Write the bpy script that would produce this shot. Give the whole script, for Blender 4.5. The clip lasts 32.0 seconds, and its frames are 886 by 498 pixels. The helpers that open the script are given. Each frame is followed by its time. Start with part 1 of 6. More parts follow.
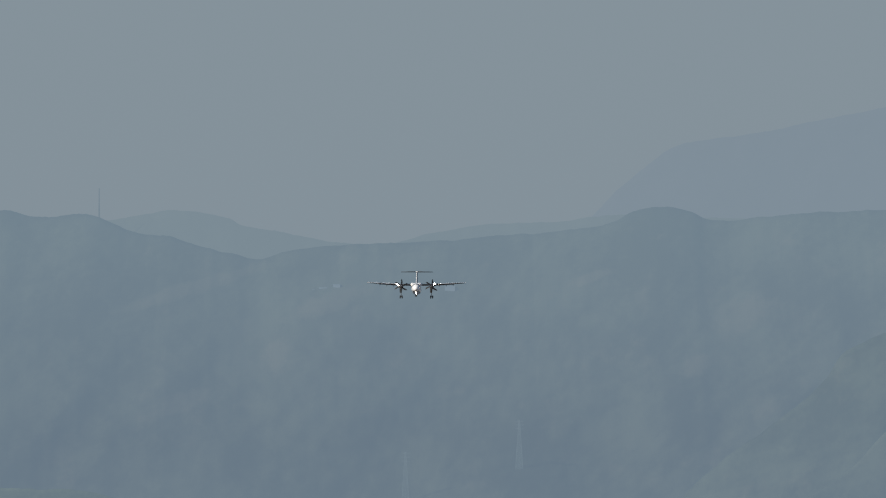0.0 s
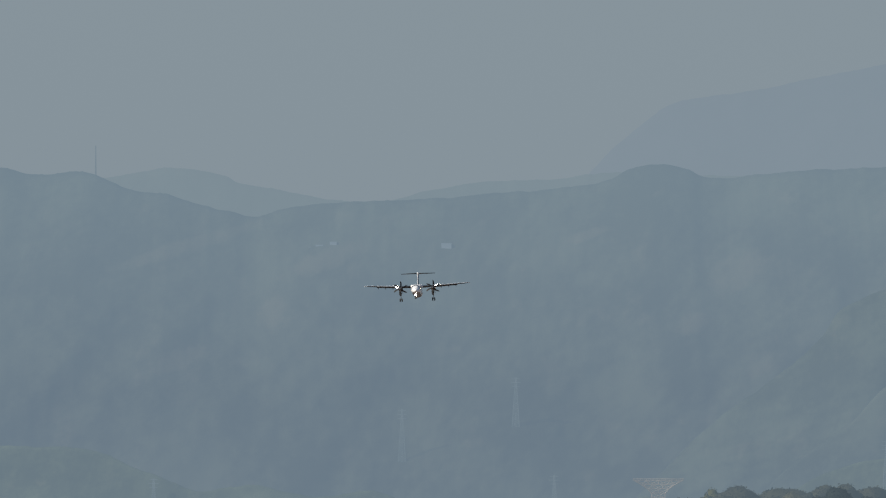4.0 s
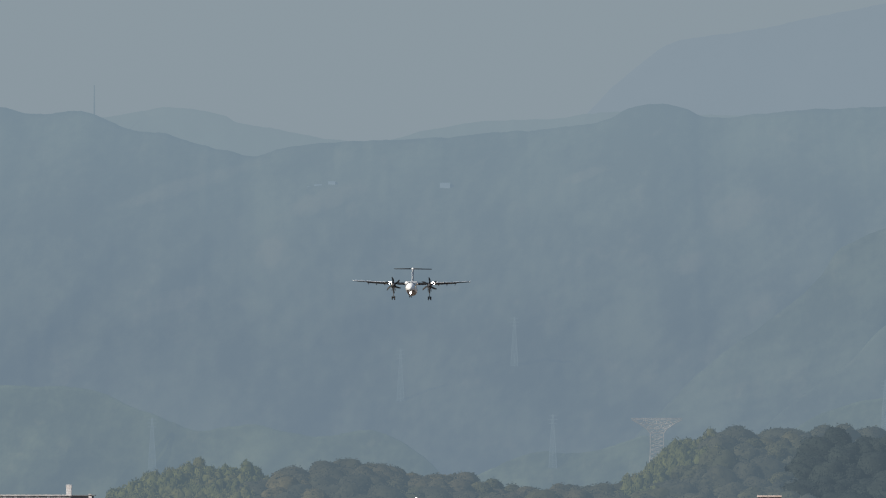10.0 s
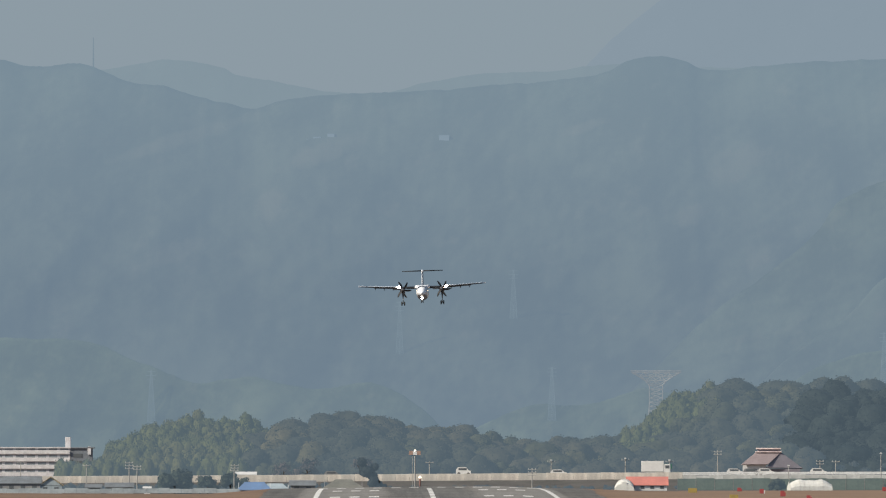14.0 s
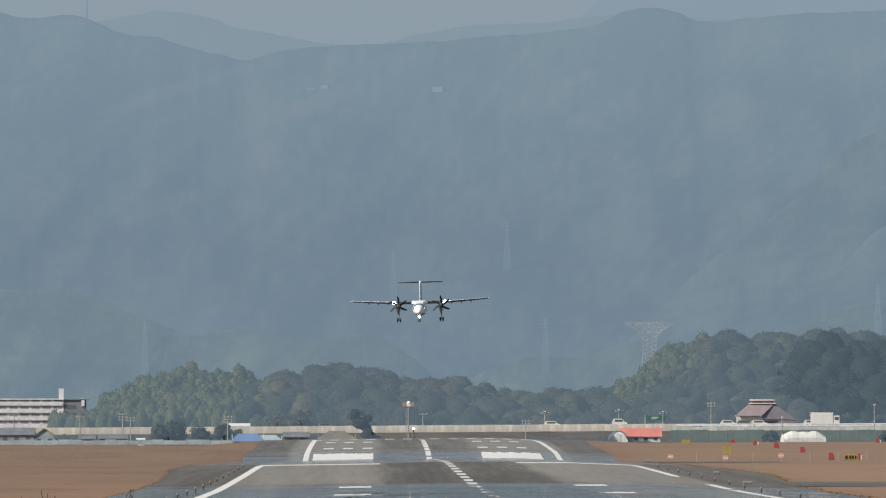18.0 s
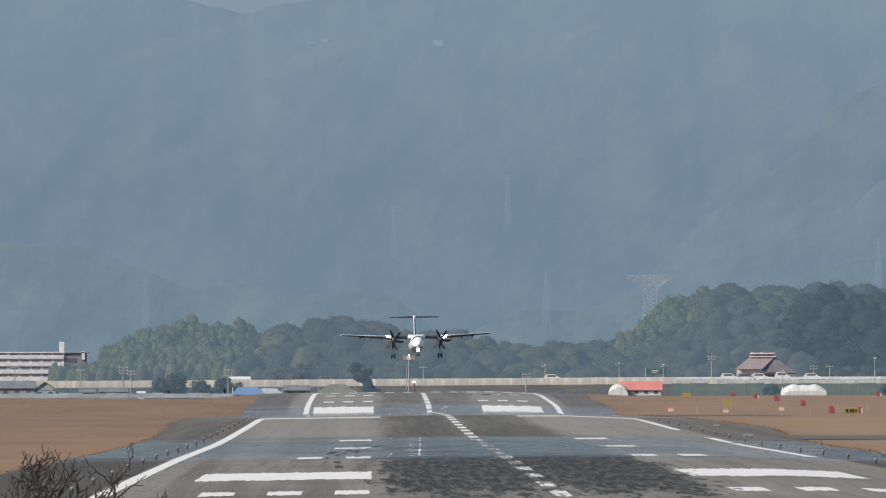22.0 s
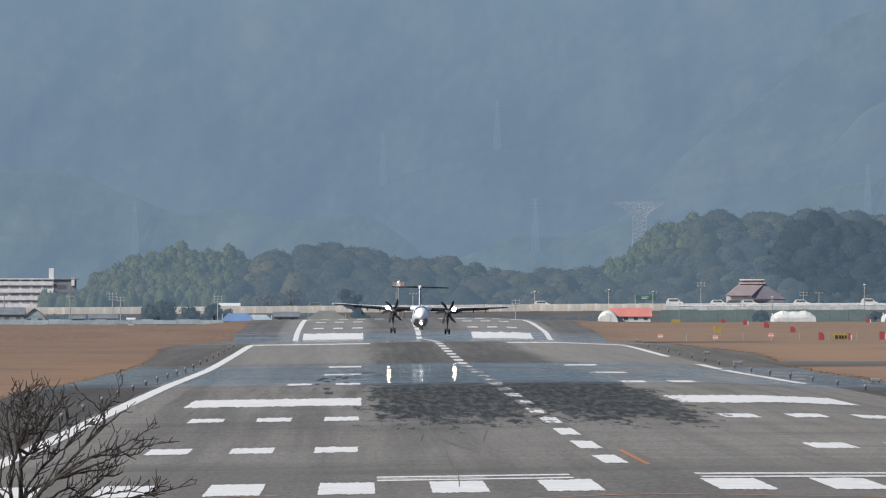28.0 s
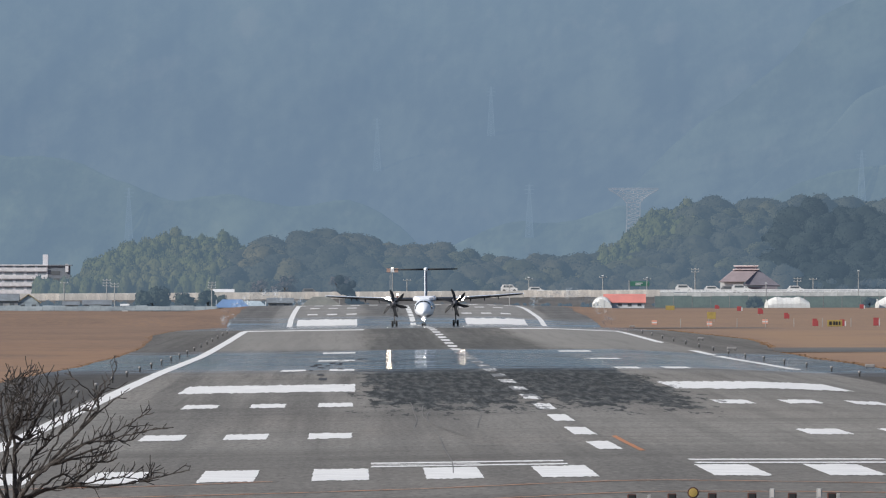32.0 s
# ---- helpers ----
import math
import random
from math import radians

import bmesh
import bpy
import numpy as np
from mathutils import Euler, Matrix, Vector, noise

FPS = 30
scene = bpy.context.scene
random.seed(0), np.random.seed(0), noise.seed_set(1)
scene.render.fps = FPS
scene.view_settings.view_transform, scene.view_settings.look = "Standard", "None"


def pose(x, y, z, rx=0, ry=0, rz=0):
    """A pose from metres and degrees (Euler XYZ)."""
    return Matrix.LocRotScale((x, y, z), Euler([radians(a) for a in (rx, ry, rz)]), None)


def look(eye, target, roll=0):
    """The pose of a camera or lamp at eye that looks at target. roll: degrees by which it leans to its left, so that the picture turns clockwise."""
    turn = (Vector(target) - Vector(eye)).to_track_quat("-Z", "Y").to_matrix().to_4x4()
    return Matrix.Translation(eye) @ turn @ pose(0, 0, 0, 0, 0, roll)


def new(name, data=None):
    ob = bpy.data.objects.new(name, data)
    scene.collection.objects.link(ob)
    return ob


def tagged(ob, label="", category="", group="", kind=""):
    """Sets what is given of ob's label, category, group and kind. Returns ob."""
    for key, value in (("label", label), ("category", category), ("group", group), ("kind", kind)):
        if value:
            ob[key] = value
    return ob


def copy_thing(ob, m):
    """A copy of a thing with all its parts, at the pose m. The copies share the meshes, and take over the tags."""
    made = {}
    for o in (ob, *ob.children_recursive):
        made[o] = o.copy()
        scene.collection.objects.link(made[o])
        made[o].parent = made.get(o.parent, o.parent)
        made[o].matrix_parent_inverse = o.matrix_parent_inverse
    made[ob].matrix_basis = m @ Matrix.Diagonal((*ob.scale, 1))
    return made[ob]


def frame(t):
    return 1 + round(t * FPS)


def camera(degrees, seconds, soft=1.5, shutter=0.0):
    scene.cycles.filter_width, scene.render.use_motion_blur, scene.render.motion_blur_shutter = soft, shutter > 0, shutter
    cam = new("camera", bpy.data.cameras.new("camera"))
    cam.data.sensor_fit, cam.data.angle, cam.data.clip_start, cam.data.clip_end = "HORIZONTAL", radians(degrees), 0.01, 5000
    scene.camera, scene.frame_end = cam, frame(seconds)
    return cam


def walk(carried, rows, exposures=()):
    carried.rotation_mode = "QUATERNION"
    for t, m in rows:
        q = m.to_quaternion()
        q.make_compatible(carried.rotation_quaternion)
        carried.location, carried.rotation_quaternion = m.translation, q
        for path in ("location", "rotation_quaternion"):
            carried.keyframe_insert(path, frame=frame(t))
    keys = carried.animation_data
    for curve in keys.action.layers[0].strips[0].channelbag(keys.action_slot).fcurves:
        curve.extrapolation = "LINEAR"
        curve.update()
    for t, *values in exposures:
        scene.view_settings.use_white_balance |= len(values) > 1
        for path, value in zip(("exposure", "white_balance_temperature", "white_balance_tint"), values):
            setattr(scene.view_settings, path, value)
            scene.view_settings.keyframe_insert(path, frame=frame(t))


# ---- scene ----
EYE = (-9.34, 0.0, 6.6)          # the tripod, a little left of the runway's centre line
cam = camera(3.44, 32.0, soft=1.2)


def aim(yaw, pitch, roll=0.0):
    """The camera's pose: degrees to the right of the runway's line, degrees up, and lean."""
    return look(EYE, (EYE[0] + math.sin(radians(yaw)) * 1000, EYE[1] + math.cos(radians(yaw)) * 1000,
                      EYE[2] + math.tan(radians(pitch)) * 1000), roll)


PATH = [
    (0.0, 0.2201, 1.3989), (0.5, 0.2093, 1.3586), (1.0, 0.2227, 1.3452), (1.5, 0.2227, 1.3419), (2.0, 0.226, 1.325),
    (2.5, 0.2328, 1.3149), (3.0, 0.2328, 1.2814), (3.5, 0.2342, 1.2527), (5.5, 0.2291, 1.1906), (6.0, 0.2324, 1.1636),
    (6.5, 0.2357, 1.1235), (7.0, 0.2223, 1.1066), (7.5, 0.2223, 1.1016), (8.0, 0.2106, 1.0932), (8.5, 0.2089, 1.0847),
    (9.0, 0.2122, 1.0712), (9.5, 0.2258, 1.0293), (10.0, 0.239, 0.9991), (10.5, 0.2359, 0.9772), (11.0, 0.2274, 0.9554),
    (11.5, 0.234, 0.9352), (12.0, 0.234, 0.9167), (12.5, 0.2357, 0.8815), (13.0, 0.2459, 0.8547), (13.5, 0.2441, 0.8378),
    (14.0, 0.2425, 0.8143), (14.5, 0.2392, 0.7925), (16.5, 0.2593, 0.6932), (17.0, 0.2526, 0.6798), (17.5, 0.2593, 0.6598),
    (18.0, 0.2677, 0.6261), (18.5, 0.2643, 0.606), (19.0, 0.2594, 0.5892), (19.5, 0.2576, 0.5757), (20.0, 0.2627, 0.5556),
    (20.5, 0.266, 0.5153), (21.0, 0.261, 0.4782), (21.5, 0.2643, 0.4615), (22.0, 0.266, 0.4448), (22.5, 0.2761, 0.4044),
    (23.0, 0.2845, 0.3641), (23.5, 0.2862, 0.3372), (24.0, 0.2897, 0.3171), (24.5, 0.2862, 0.307), (25.0, 0.293, 0.2934),
    (25.5, 0.2963, 0.2784), (27.5, 0.3064, 0.1759), (28.0, 0.3064, 0.1591), (28.5, 0.3132, 0.1422), (29.0, 0.3181, 0.1222),
    (29.5, 0.3164, 0.1121), (30.0, 0.3197, 0.1154), (30.5, 0.323, 0.1188), (31.0, 0.3298, 0.1187), (31.5, 0.3349, 0.1121),
    (32.0, 0.3298, 0.1053),
]
# the camera warms and darkens its picture while it looks at the sky: seconds, stops, kelvin, tint
SETTINGS = [(0.0, 0.07, 7200, 9.5), (3.0, 0.09, 7300, 9.5), (6.0, 0.15, 7300, 9.4), (9.0, 0.20, 7300, 9.2), (13.0, 0.27, 7220, 8.9), (19.0, 0.33, 6960, 9.0),
            (23.0, 0.36, 6650, 9.5), (28.0, 0.33, 6480, 10.5), (32.0, 0.33, 6450, 11)]
walk(cam, [(row[0], aim(*row[1:])) for row in PATH], SETTINGS)

# ---- daylight: hazy winter sun from behind on the left ----
SUN_LEFT, SUN_UP = 118.0, 34.0   # degrees left of the runway's line, degrees over the horizon
world = bpy.data.worlds.new("world")
scene.world = world
world.use_nodes = True
wt = world.node_tree
sky = wt.nodes.new("ShaderNodeTexSky")
sky.sky_type = "NISHITA"
sky.sun_disc = False
sky.sun_elevation = radians(SUN_UP)
sky.sun_rotation = radians(-SUN_LEFT)
sky.altitude = 10
sky.air_density = 1.0
sky.dust_density = 1.2
sky.ozone_density = 2.0
# haze thickens the sky towards the horizon
coord = wt.nodes.new("ShaderNodeTexCoord")
split = wt.nodes.new("ShaderNodeSeparateXYZ")
wt.links.new(coord.outputs["Generated"], split.inputs[0])
thick = wt.nodes.new("ShaderNodeMapRange")
thick.interpolation_type = "SMOOTHSTEP"
for key, val in (("From Min", 0.0), ("From Max", 0.35), ("To Min", 0.96), ("To Max", 0.1)):
    thick.inputs[key].default_value = val
wt.links.new(split.outputs[2], thick.inputs["Value"])
veil = wt.nodes.new("ShaderNodeMix")
veil.data_type = "RGBA"
wt.links.new(thick.outputs[0], veil.inputs[0])
wt.links.new(sky.outputs[0], veil.inputs[6])
veil.inputs[7].default_value = (2.36, 3.15, 4.06, 1)
wt.links.new(veil.outputs[2], wt.nodes["Background"].inputs[0])
wt.nodes["Background"].inputs[1].default_value = 0.085
sun_data = bpy.data.lights.new("sun", "SUN")
sun_data.energy = 4.0
sun_data.angle = radians(0.6)
sun_data.color = (1.0, 0.93, 0.83)
sun = new("sun", sun_data)
a, e = radians(SUN_LEFT), radians(SUN_UP)
sun.matrix_world = look((-math.sin(a) * math.cos(e) * 100, math.cos(a) * math.cos(e) * 100, math.sin(e) * 100), (0, 0, 0))

# ---- small tools ----
def part(name, bm, material, parent=None, label="", smooth=False):
    """Links a bmesh as one mesh object under a thing or a part."""
    me = bpy.data.meshes.new(name)
    if smooth:
        for f in bm.faces:
            f.smooth = True
    bm.to_mesh(me)
    bm.free()
    ob = new(name, me)
    if material:
        me.materials.append(material)
    if parent:
        ob.parent = parent
    if label:
        tagged(ob, label)
    return ob


def raw(name, verts, faces, material, parent=None, label="", smooth=False):
    """The same from plain lists that a loop has made."""
    me = bpy.data.meshes.new(name)
    me.from_pydata(verts, [], faces)
    if smooth:
        me.polygons.foreach_set("use_smooth", [True] * len(me.polygons))
    me.update()
    ob = new(name, me)
    me.materials.append(material)
    if parent:
        ob.parent = parent
    if label:
        tagged(ob, label)
    return ob


def thing(name, x, y, z, label, category, group="", turn=0.0):
    ob = new(name)
    ob.empty_display_size = 0.3
    ob.matrix_world = pose(x, y, z, 0, 0, turn)
    return tagged(ob, label, category, group)


def box(bm, x0, x1, y0, y1, z0, z1, bevel=0.0):
    vs = bmesh.ops.create_cube(bm, size=1.0)["verts"]
    bmesh.ops.scale(bm, vec=(x1 - x0, y1 - y0, z1 - z0), verts=vs)
    bmesh.ops.translate(bm, vec=((x0 + x1) / 2, (y0 + y1) / 2, (z0 + z1) / 2), verts=vs)
    if bevel:
        es = list({e for v in vs for e in v.link_edges})
        bmesh.ops.bevel(bm, geom=es, offset=bevel, segments=1, affect="EDGES")
    return bm


def boxed(*args, **kw):
    return box(bmesh.new(), *args, **kw)


def loft(bm, rings, closed_ends=True, loop=True):
    """Skin between rings of points, all of one count."""
    rows = [[bm.verts.new(p) for p in ring] for ring in rings]
    n = len(rows[0])
    for a, b in zip(rows, rows[1:]):
        for i in range(n if loop else n - 1):
            j = (i + 1) % n
            bm.faces.new((a[i], a[j], b[j], b[i]))
    if closed_ends and loop:
        bm.faces.new(rows[0][::-1])
        bm.faces.new(rows[-1])
    bmesh.ops.recalc_face_normals(bm, faces=bm.faces)
    return bm


def circle(c, r, axis="y", n=16, rz=None, turn=0.0):
    """A ring round c, across an axis; rz: its other half-width."""
    rz = r if rz is None else rz
    out = []
    for i in range(n):
        t = 2 * math.pi * i / n + turn
        u, v = math.cos(t) * r, math.sin(t) * rz
        out.append({"y": (c[0] + u, c[1], c[2] + v), "x": (c[0], c[1] + u, c[2] + v), "z": (c[0] + u, c[1] + v, c[2])}[axis])
    return out


def rod(bm, a, b, ra, rb=None, n=8):
    """A tapered round bar from a to b."""
    rb = ra if rb is None else rb
    a, b = Vector(a), Vector(b)
    q = (b - a).to_track_quat("Z", "Y")
    rows = []
    for p, r in ((a, ra), (b, rb)):
        rows.append([p + q @ Vector((math.cos(2 * math.pi * i / n) * r, math.sin(2 * math.pi * i / n) * r, 0)) for i in range(n)])
    return loft(bm, rows)


def smooth_table(table, x):
    """A smooth curve through a short table of (x, y)."""
    n = len(table)
    k = max(0, min(n - 2, next((i for i in range(n - 1) if x < table[i + 1][0]), n - 2)))
    (x0, y0), (x1, y1) = table[k], table[k + 1]

    def slope(i):
        if i <= 0 or i >= n - 1:
            return 0.0
        return (table[i + 1][1] - table[i - 1][1]) / (table[i + 1][0] - table[i - 1][0])
    h = x1 - x0
    t = max(0.0, min(1.0, (x - x0) / h))
    return ((2 * t**3 - 3 * t**2 + 1) * y0 + (t**3 - 2 * t**2 + t) * h * slope(k)
            + (-2 * t**3 + 3 * t**2) * y1 + (t**3 - t**2) * h * slope(k + 1))


def fbm(x, y, z=0.0, octaves=4):
    return noise.fractal((x, y, z), 1.0, 2.0, octaves)

# ---- materials ----
def mat(name, colour, rough=0.6, metal=0.0, spec=0.5, emit=None, power=0.0):
    m = bpy.data.materials.new(name)
    m.use_nodes = True
    b = m.node_tree.nodes["Principled BSDF"]
    b.inputs["Base Color"].default_value = (*colour, 1)
    b.inputs["Roughness"].default_value = rough
    b.inputs["Metallic"].default_value = metal
    b.inputs["Specular IOR Level"].default_value = spec
    if emit:
        b.inputs["Emission Color"].default_value = (*emit, 1)
        b.inputs["Emission Strength"].default_value = power
    return m


class Net:
    """Short hand for node trees."""

    def __init__(self, material):
        self.t = material.node_tree
        self.b = self.t.nodes["Principled BSDF"]

    def put(self, kind, **values):
        n = self.t.nodes.new(kind)
        for k, v in values.items():
            n.inputs[k.replace("_", " ")].default_value = v
        return n

    def link(self, a, b):
        self.t.links.new(a, b)

    def place(self, scale, kind="ShaderNodeTexCoord", out="Object"):
        c = self.t.nodes.new(kind)
        m = self.t.nodes.new("ShaderNodeMapping")
        m.inputs["Scale"].default_value = scale
        self.link(c.outputs[out], m.inputs["Vector"])
        return m.outputs[0]

    def noise(self, vector, scale=1.0, detail=3.0, rough=0.55):
        n = self.put("ShaderNodeTexNoise", Scale=scale, Detail=detail, Roughness=rough)
        self.link(vector, n.inputs["Vector"])
        return n.outputs["Fac"]

    def math(self, op, a, b=None, c=None, clamp=False):
        n = self.t.nodes.new("ShaderNodeMath")
        n.operation = op
        n.use_clamp = clamp
        for i, v in enumerate((a, b, c)):
            if v is None:
                continue
            if isinstance(v, (int, float)):
                n.inputs[i].default_value = v
            else:
                self.link(v, n.inputs[i])
        return n.outputs[0]

    def span(self, v, a, b, lo=0.0, hi=1.0, smooth=True):
        n = self.t.nodes.new("ShaderNodeMapRange")
        if smooth:
            n.interpolation_type = "SMOOTHSTEP"
        for key, val in (("From Min", a), ("From Max", b), ("To Min", lo), ("To Max", hi)):
            n.inputs[key].default_value = val
        self.link(v, n.inputs["Value"])
        return n.outputs[0]

    def mix(self, fac, a, b):
        n = self.t.nodes.new("ShaderNodeMix")
        n.data_type = "RGBA"
        for slot, v in ((n.inputs[0], fac), (n.inputs[6], a), (n.inputs[7], b)):
            if isinstance(v, (int, float)):
                slot.default_value = v
            elif isinstance(v, tuple):
                slot.default_value = (*v, 1)
            else:
                self.link(v, slot)
        return n.outputs[2]

    def bump(self, height, strength, distance):
        n = self.put("ShaderNodeBump", Strength=strength, Distance=distance)
        self.link(height, n.inputs["Height"])
        self.link(n.outputs[0], self.b.inputs["Normal"])

    def colour(self, out):
        self.link(out, self.b.inputs["Base Color"])


def worn(name, colour, dark, rough=0.7, scale=1.0, metal=0.0, bump=0.0, spec=0.3):
    """A plain surface with stains at two scales."""
    m = mat(name, colour, rough, metal, spec)
    n = Net(m)
    big = n.noise(n.place((scale, scale, scale)), 1.0, 4)
    fine = n.noise(n.place((scale * 7, scale * 7, scale * 7)), 1.0, 3)
    f = n.math("ADD", n.math("MULTIPLY", big, 0.65), n.math("MULTIPLY", fine, 0.35))
    n.colour(n.mix(n.span(f, 0.35, 0.65), dark, colour))
    if bump:
        n.bump(fine, bump, 0.05)
    return m

# ---- the lie of the land ----
FALL = [(0, 6.6), (300, 6.35), (460, 6.25), (604, 6.52), (854, 6.56), (1054, 6.64), (1204, 6.82), (1354, 6.98), (1600, 6.86), (1850, 6.66),
        (2000, 6.9), (2130, 7.22), (2260, 7.56), (2330, 7.74), (2490, 8.2), (2560, 7.25), (2640, 6.7), (2800, 5.9), (2950, 5.7), (3100, 5.6),
        (3400, 4.8), (5000, 4.6)]


def level(d):
    return EYE[2] - smooth_table(FALL, d)


def ramp(v, a, b):
    t = max(0.0, min(1.0, (v - a) / (b - a)))
    return t * t * (3 - 2 * t)


def surface(x, d):
    """Pavement height: an unevenly crowned runway with flatter land at its sides, lower fields past its far end, rising to the hills."""
    a = abs(x)
    if x > 0:
        tilt = 0.002 * min(a, 15) - 0.042 * max(0.0, min(a, 23.5) - 15) - 0.0135 * max(0.0, min(a, 31) - 23.5)
    else:
        tilt = -0.015 * min(a, 31)
    z = level(min(d, 3010)) + tilt + 0.004 * max(0, min(a - 31, 60))
    z -= ramp(a, 31, 44) * ramp(d, 2600, 2950) * (1.15 if x < 0 else 0.6)
    field = -0.45 + (0.30 if x > 0 else -0.30) * ramp(a, 20, 40)
    z += (field - z) * ramp(d, 3010, 3040)
    return z + 1.5 * ramp(d, 3225, 3300) + 0.8 * ramp(d, 3300, 3500)


def strip(name, x0, x1, d0, d1, lift, material, parent=None, step=10.0, slabs=0.0):
    """A thin sheet that lies on the pavement between two lines and two distances."""
    nd = max(1, int(math.ceil((d1 - d0) / step)))
    xs = sorted({x0, x1, *(v for v in (-31.0, -23.5, -12.0, 0.0, 15.0, 23.5, 31.0) if x0 < v < x1)})
    verts, faces = [], []
    for i in range(nd + 1):
        d = d0 + (d1 - d0) * i / nd
        verts += [(x, d, surface(x, d) + lift) for x in xs]
    w = len(xs)
    for i in range(nd):
        for j in range(w - 1):
            k = i * w + j
            faces.append((k, k + 1, k + w + 1, k + w))
    return raw(name, verts, faces, material, parent)


dry_grass = mat("dry_grass", (0.27, 0.16, 0.075), 0.95, 0, 0.1)
n = Net(dry_grass)
big = n.noise(n.place((0.05, 0.012, 0.05)), 1.0, 5)
fine = n.noise(n.place((0.9, 0.12, 0.9)), 1.0, 4)
turf = n.mix(n.span(fine, 0.3, 0.7), n.mix(n.span(big, 0.3, 0.7), (0.165, 0.115, 0.092), (0.205, 0.146, 0.116)),
               n.mix(n.span(big, 0.35, 0.65), (0.215, 0.148, 0.108), (0.245, 0.166, 0.112)))
# tawnier colour on the nearer plots, fading out with distance
gp = n.t.nodes.new("ShaderNodeSeparateXYZ")
n.link(n.t.nodes.new("ShaderNodeTexCoord").outputs["Object"], gp.inputs[0])
plots = n.math("MULTIPLY", n.span(gp.outputs[1], 1250, 1900, 1.0, 0.0), n.span(n.noise(n.place((0.08, 0.02, 1)), 1.0, 4), 0.3, 0.6))
turf = n.mix(n.math("MULTIPLY", plots, 0.6), turf, (0.285, 0.180, 0.115))
tan = n.math("MULTIPLY", n.math("MULTIPLY", n.span(gp.outputs[0], 34, 42), n.span(gp.outputs[1], 1250, 1480)), n.span(gp.outputs[1], 1850, 2000, 1.0, 0.0))
turf = n.mix(n.math("MULTIPLY", n.math("MULTIPLY", tan, n.span(n.noise(n.place((0.05, 0.012, 1)), 1.0, 4), 0.35, 0.6)), 0.65), turf, (0.29, 0.19, 0.115))
turf = n.mix(n.math("MULTIPLY", n.span(gp.outputs[0], 28, 40), 0.4), turf, (0.280, 0.200, 0.145))
n.colour(turf)
n.bump(fine, 0.6, 0.1)

asphalt = mat("asphalt", (0.06, 0.06, 0.06), 0.7, 0, 0.2)
n = Net(asphalt)
pos = n.t.nodes.new("ShaderNodeSeparateXYZ")
n.link(n.t.nodes.new("ShaderNodeTexCoord").outputs["Object"], pos.inputs[0])
px, py = pos.outputs[0], pos.outputs[1]
patch = n.noise(n.place((0.035, 0.0045, 1)), 1.0, 4)
lane = n.noise(n.place((0.42, 0.0022, 1)), 1.0, 5, 0.6)
hue = n.noise(n.place((0.09, 0.008, 1)), 1.0, 3)
grain = n.noise(n.place((3.0, 0.3, 3)), 1.0, 3)
base = n.mix(n.span(patch, 0.3, 0.7), (0.180, 0.175, 0.165), (0.242, 0.236, 0.221))
base = n.mix(n.math("MULTIPLY", n.span(hue, 0.42, 0.68), 0.45), base, (0.240, 0.222, 0.203))
base = n.mix(n.math("MULTIPLY", n.span(lane, 0.45, 0.62), n.span(py, 560, 1000, 0.30, 0.52)), base, (0.082, 0.081, 0.080))
base = n.mix(n.math("MULTIPLY", n.span(grain, 0.45, 0.72), 0.30), base, (0.11, 0.107, 0.102))
grit = n.noise(n.place((5.0, 0.55, 1)), 1.0, 3, 0.7)
base = n.mix(n.math("MULTIPLY", n.span(grit, 0.52, 0.66), 0.62), base, (0.080, 0.077, 0.073))
base = n.mix(n.math("MULTIPLY", n.span(grit, 0.46, 0.34), 0.45), base, (0.310, 0.300, 0.280))
# the eastern half is paler
base = n.mix(n.math("MULTIPLY", n.span(px, -1, 9), n.span(py, 500, 1300, 0.24, 0.28)), base, (0.262, 0.250, 0.228))
# tyre rubber in two wheel lanes, ragged at the touchdown end


def rubber(n, px, py):
    """How much tyre rubber lies at a place: the share of dabs, the lane's weight, the distance from the lane's middle."""
    off = n.math("ABSOLUTE", n.math("SUBTRACT", n.math("ABSOLUTE", px), 4.3))
    smear = n.noise(n.place((1.5, 0.055, 1)), 1.0, 4, 0.68)
    ragged = n.noise(n.place((0.5, 0.02, 1)), 1.0, 4, 0.6)
    lobe = n.span(n.math("ADD", off, n.math("MULTIPLY", n.math("SUBTRACT", ragged, 0.5), 4.0)), 2.4, 6.6, 1.0, 0.0)
    start = n.span(n.math("ADD", py, n.math("MULTIPLY", ragged, -170)), 560, 760)
    amount = n.math("MULTIPLY", n.math("MULTIPLY", lobe, start), n.span(py, 1250, 1850, 1.0, 0.55))
    rub = n.span(n.math("ADD", smear, n.math("MULTIPLY", n.math("SUBTRACT", amount, 0.5), 0.33)), 0.478, 0.525)
    return n.math("MULTIPLY", n.math("MULTIPLY", rub, n.span(amount, 0.02, 0.2)), n.span(py, 1150, 1450, 1.0, 0.15)), amount, off


rub, amount, off = rubber(n, px, py)
base = n.mix(n.math("MULTIPLY", n.span(amount, 0.25, 0.8), 0.46), base, (0.066, 0.070, 0.070))
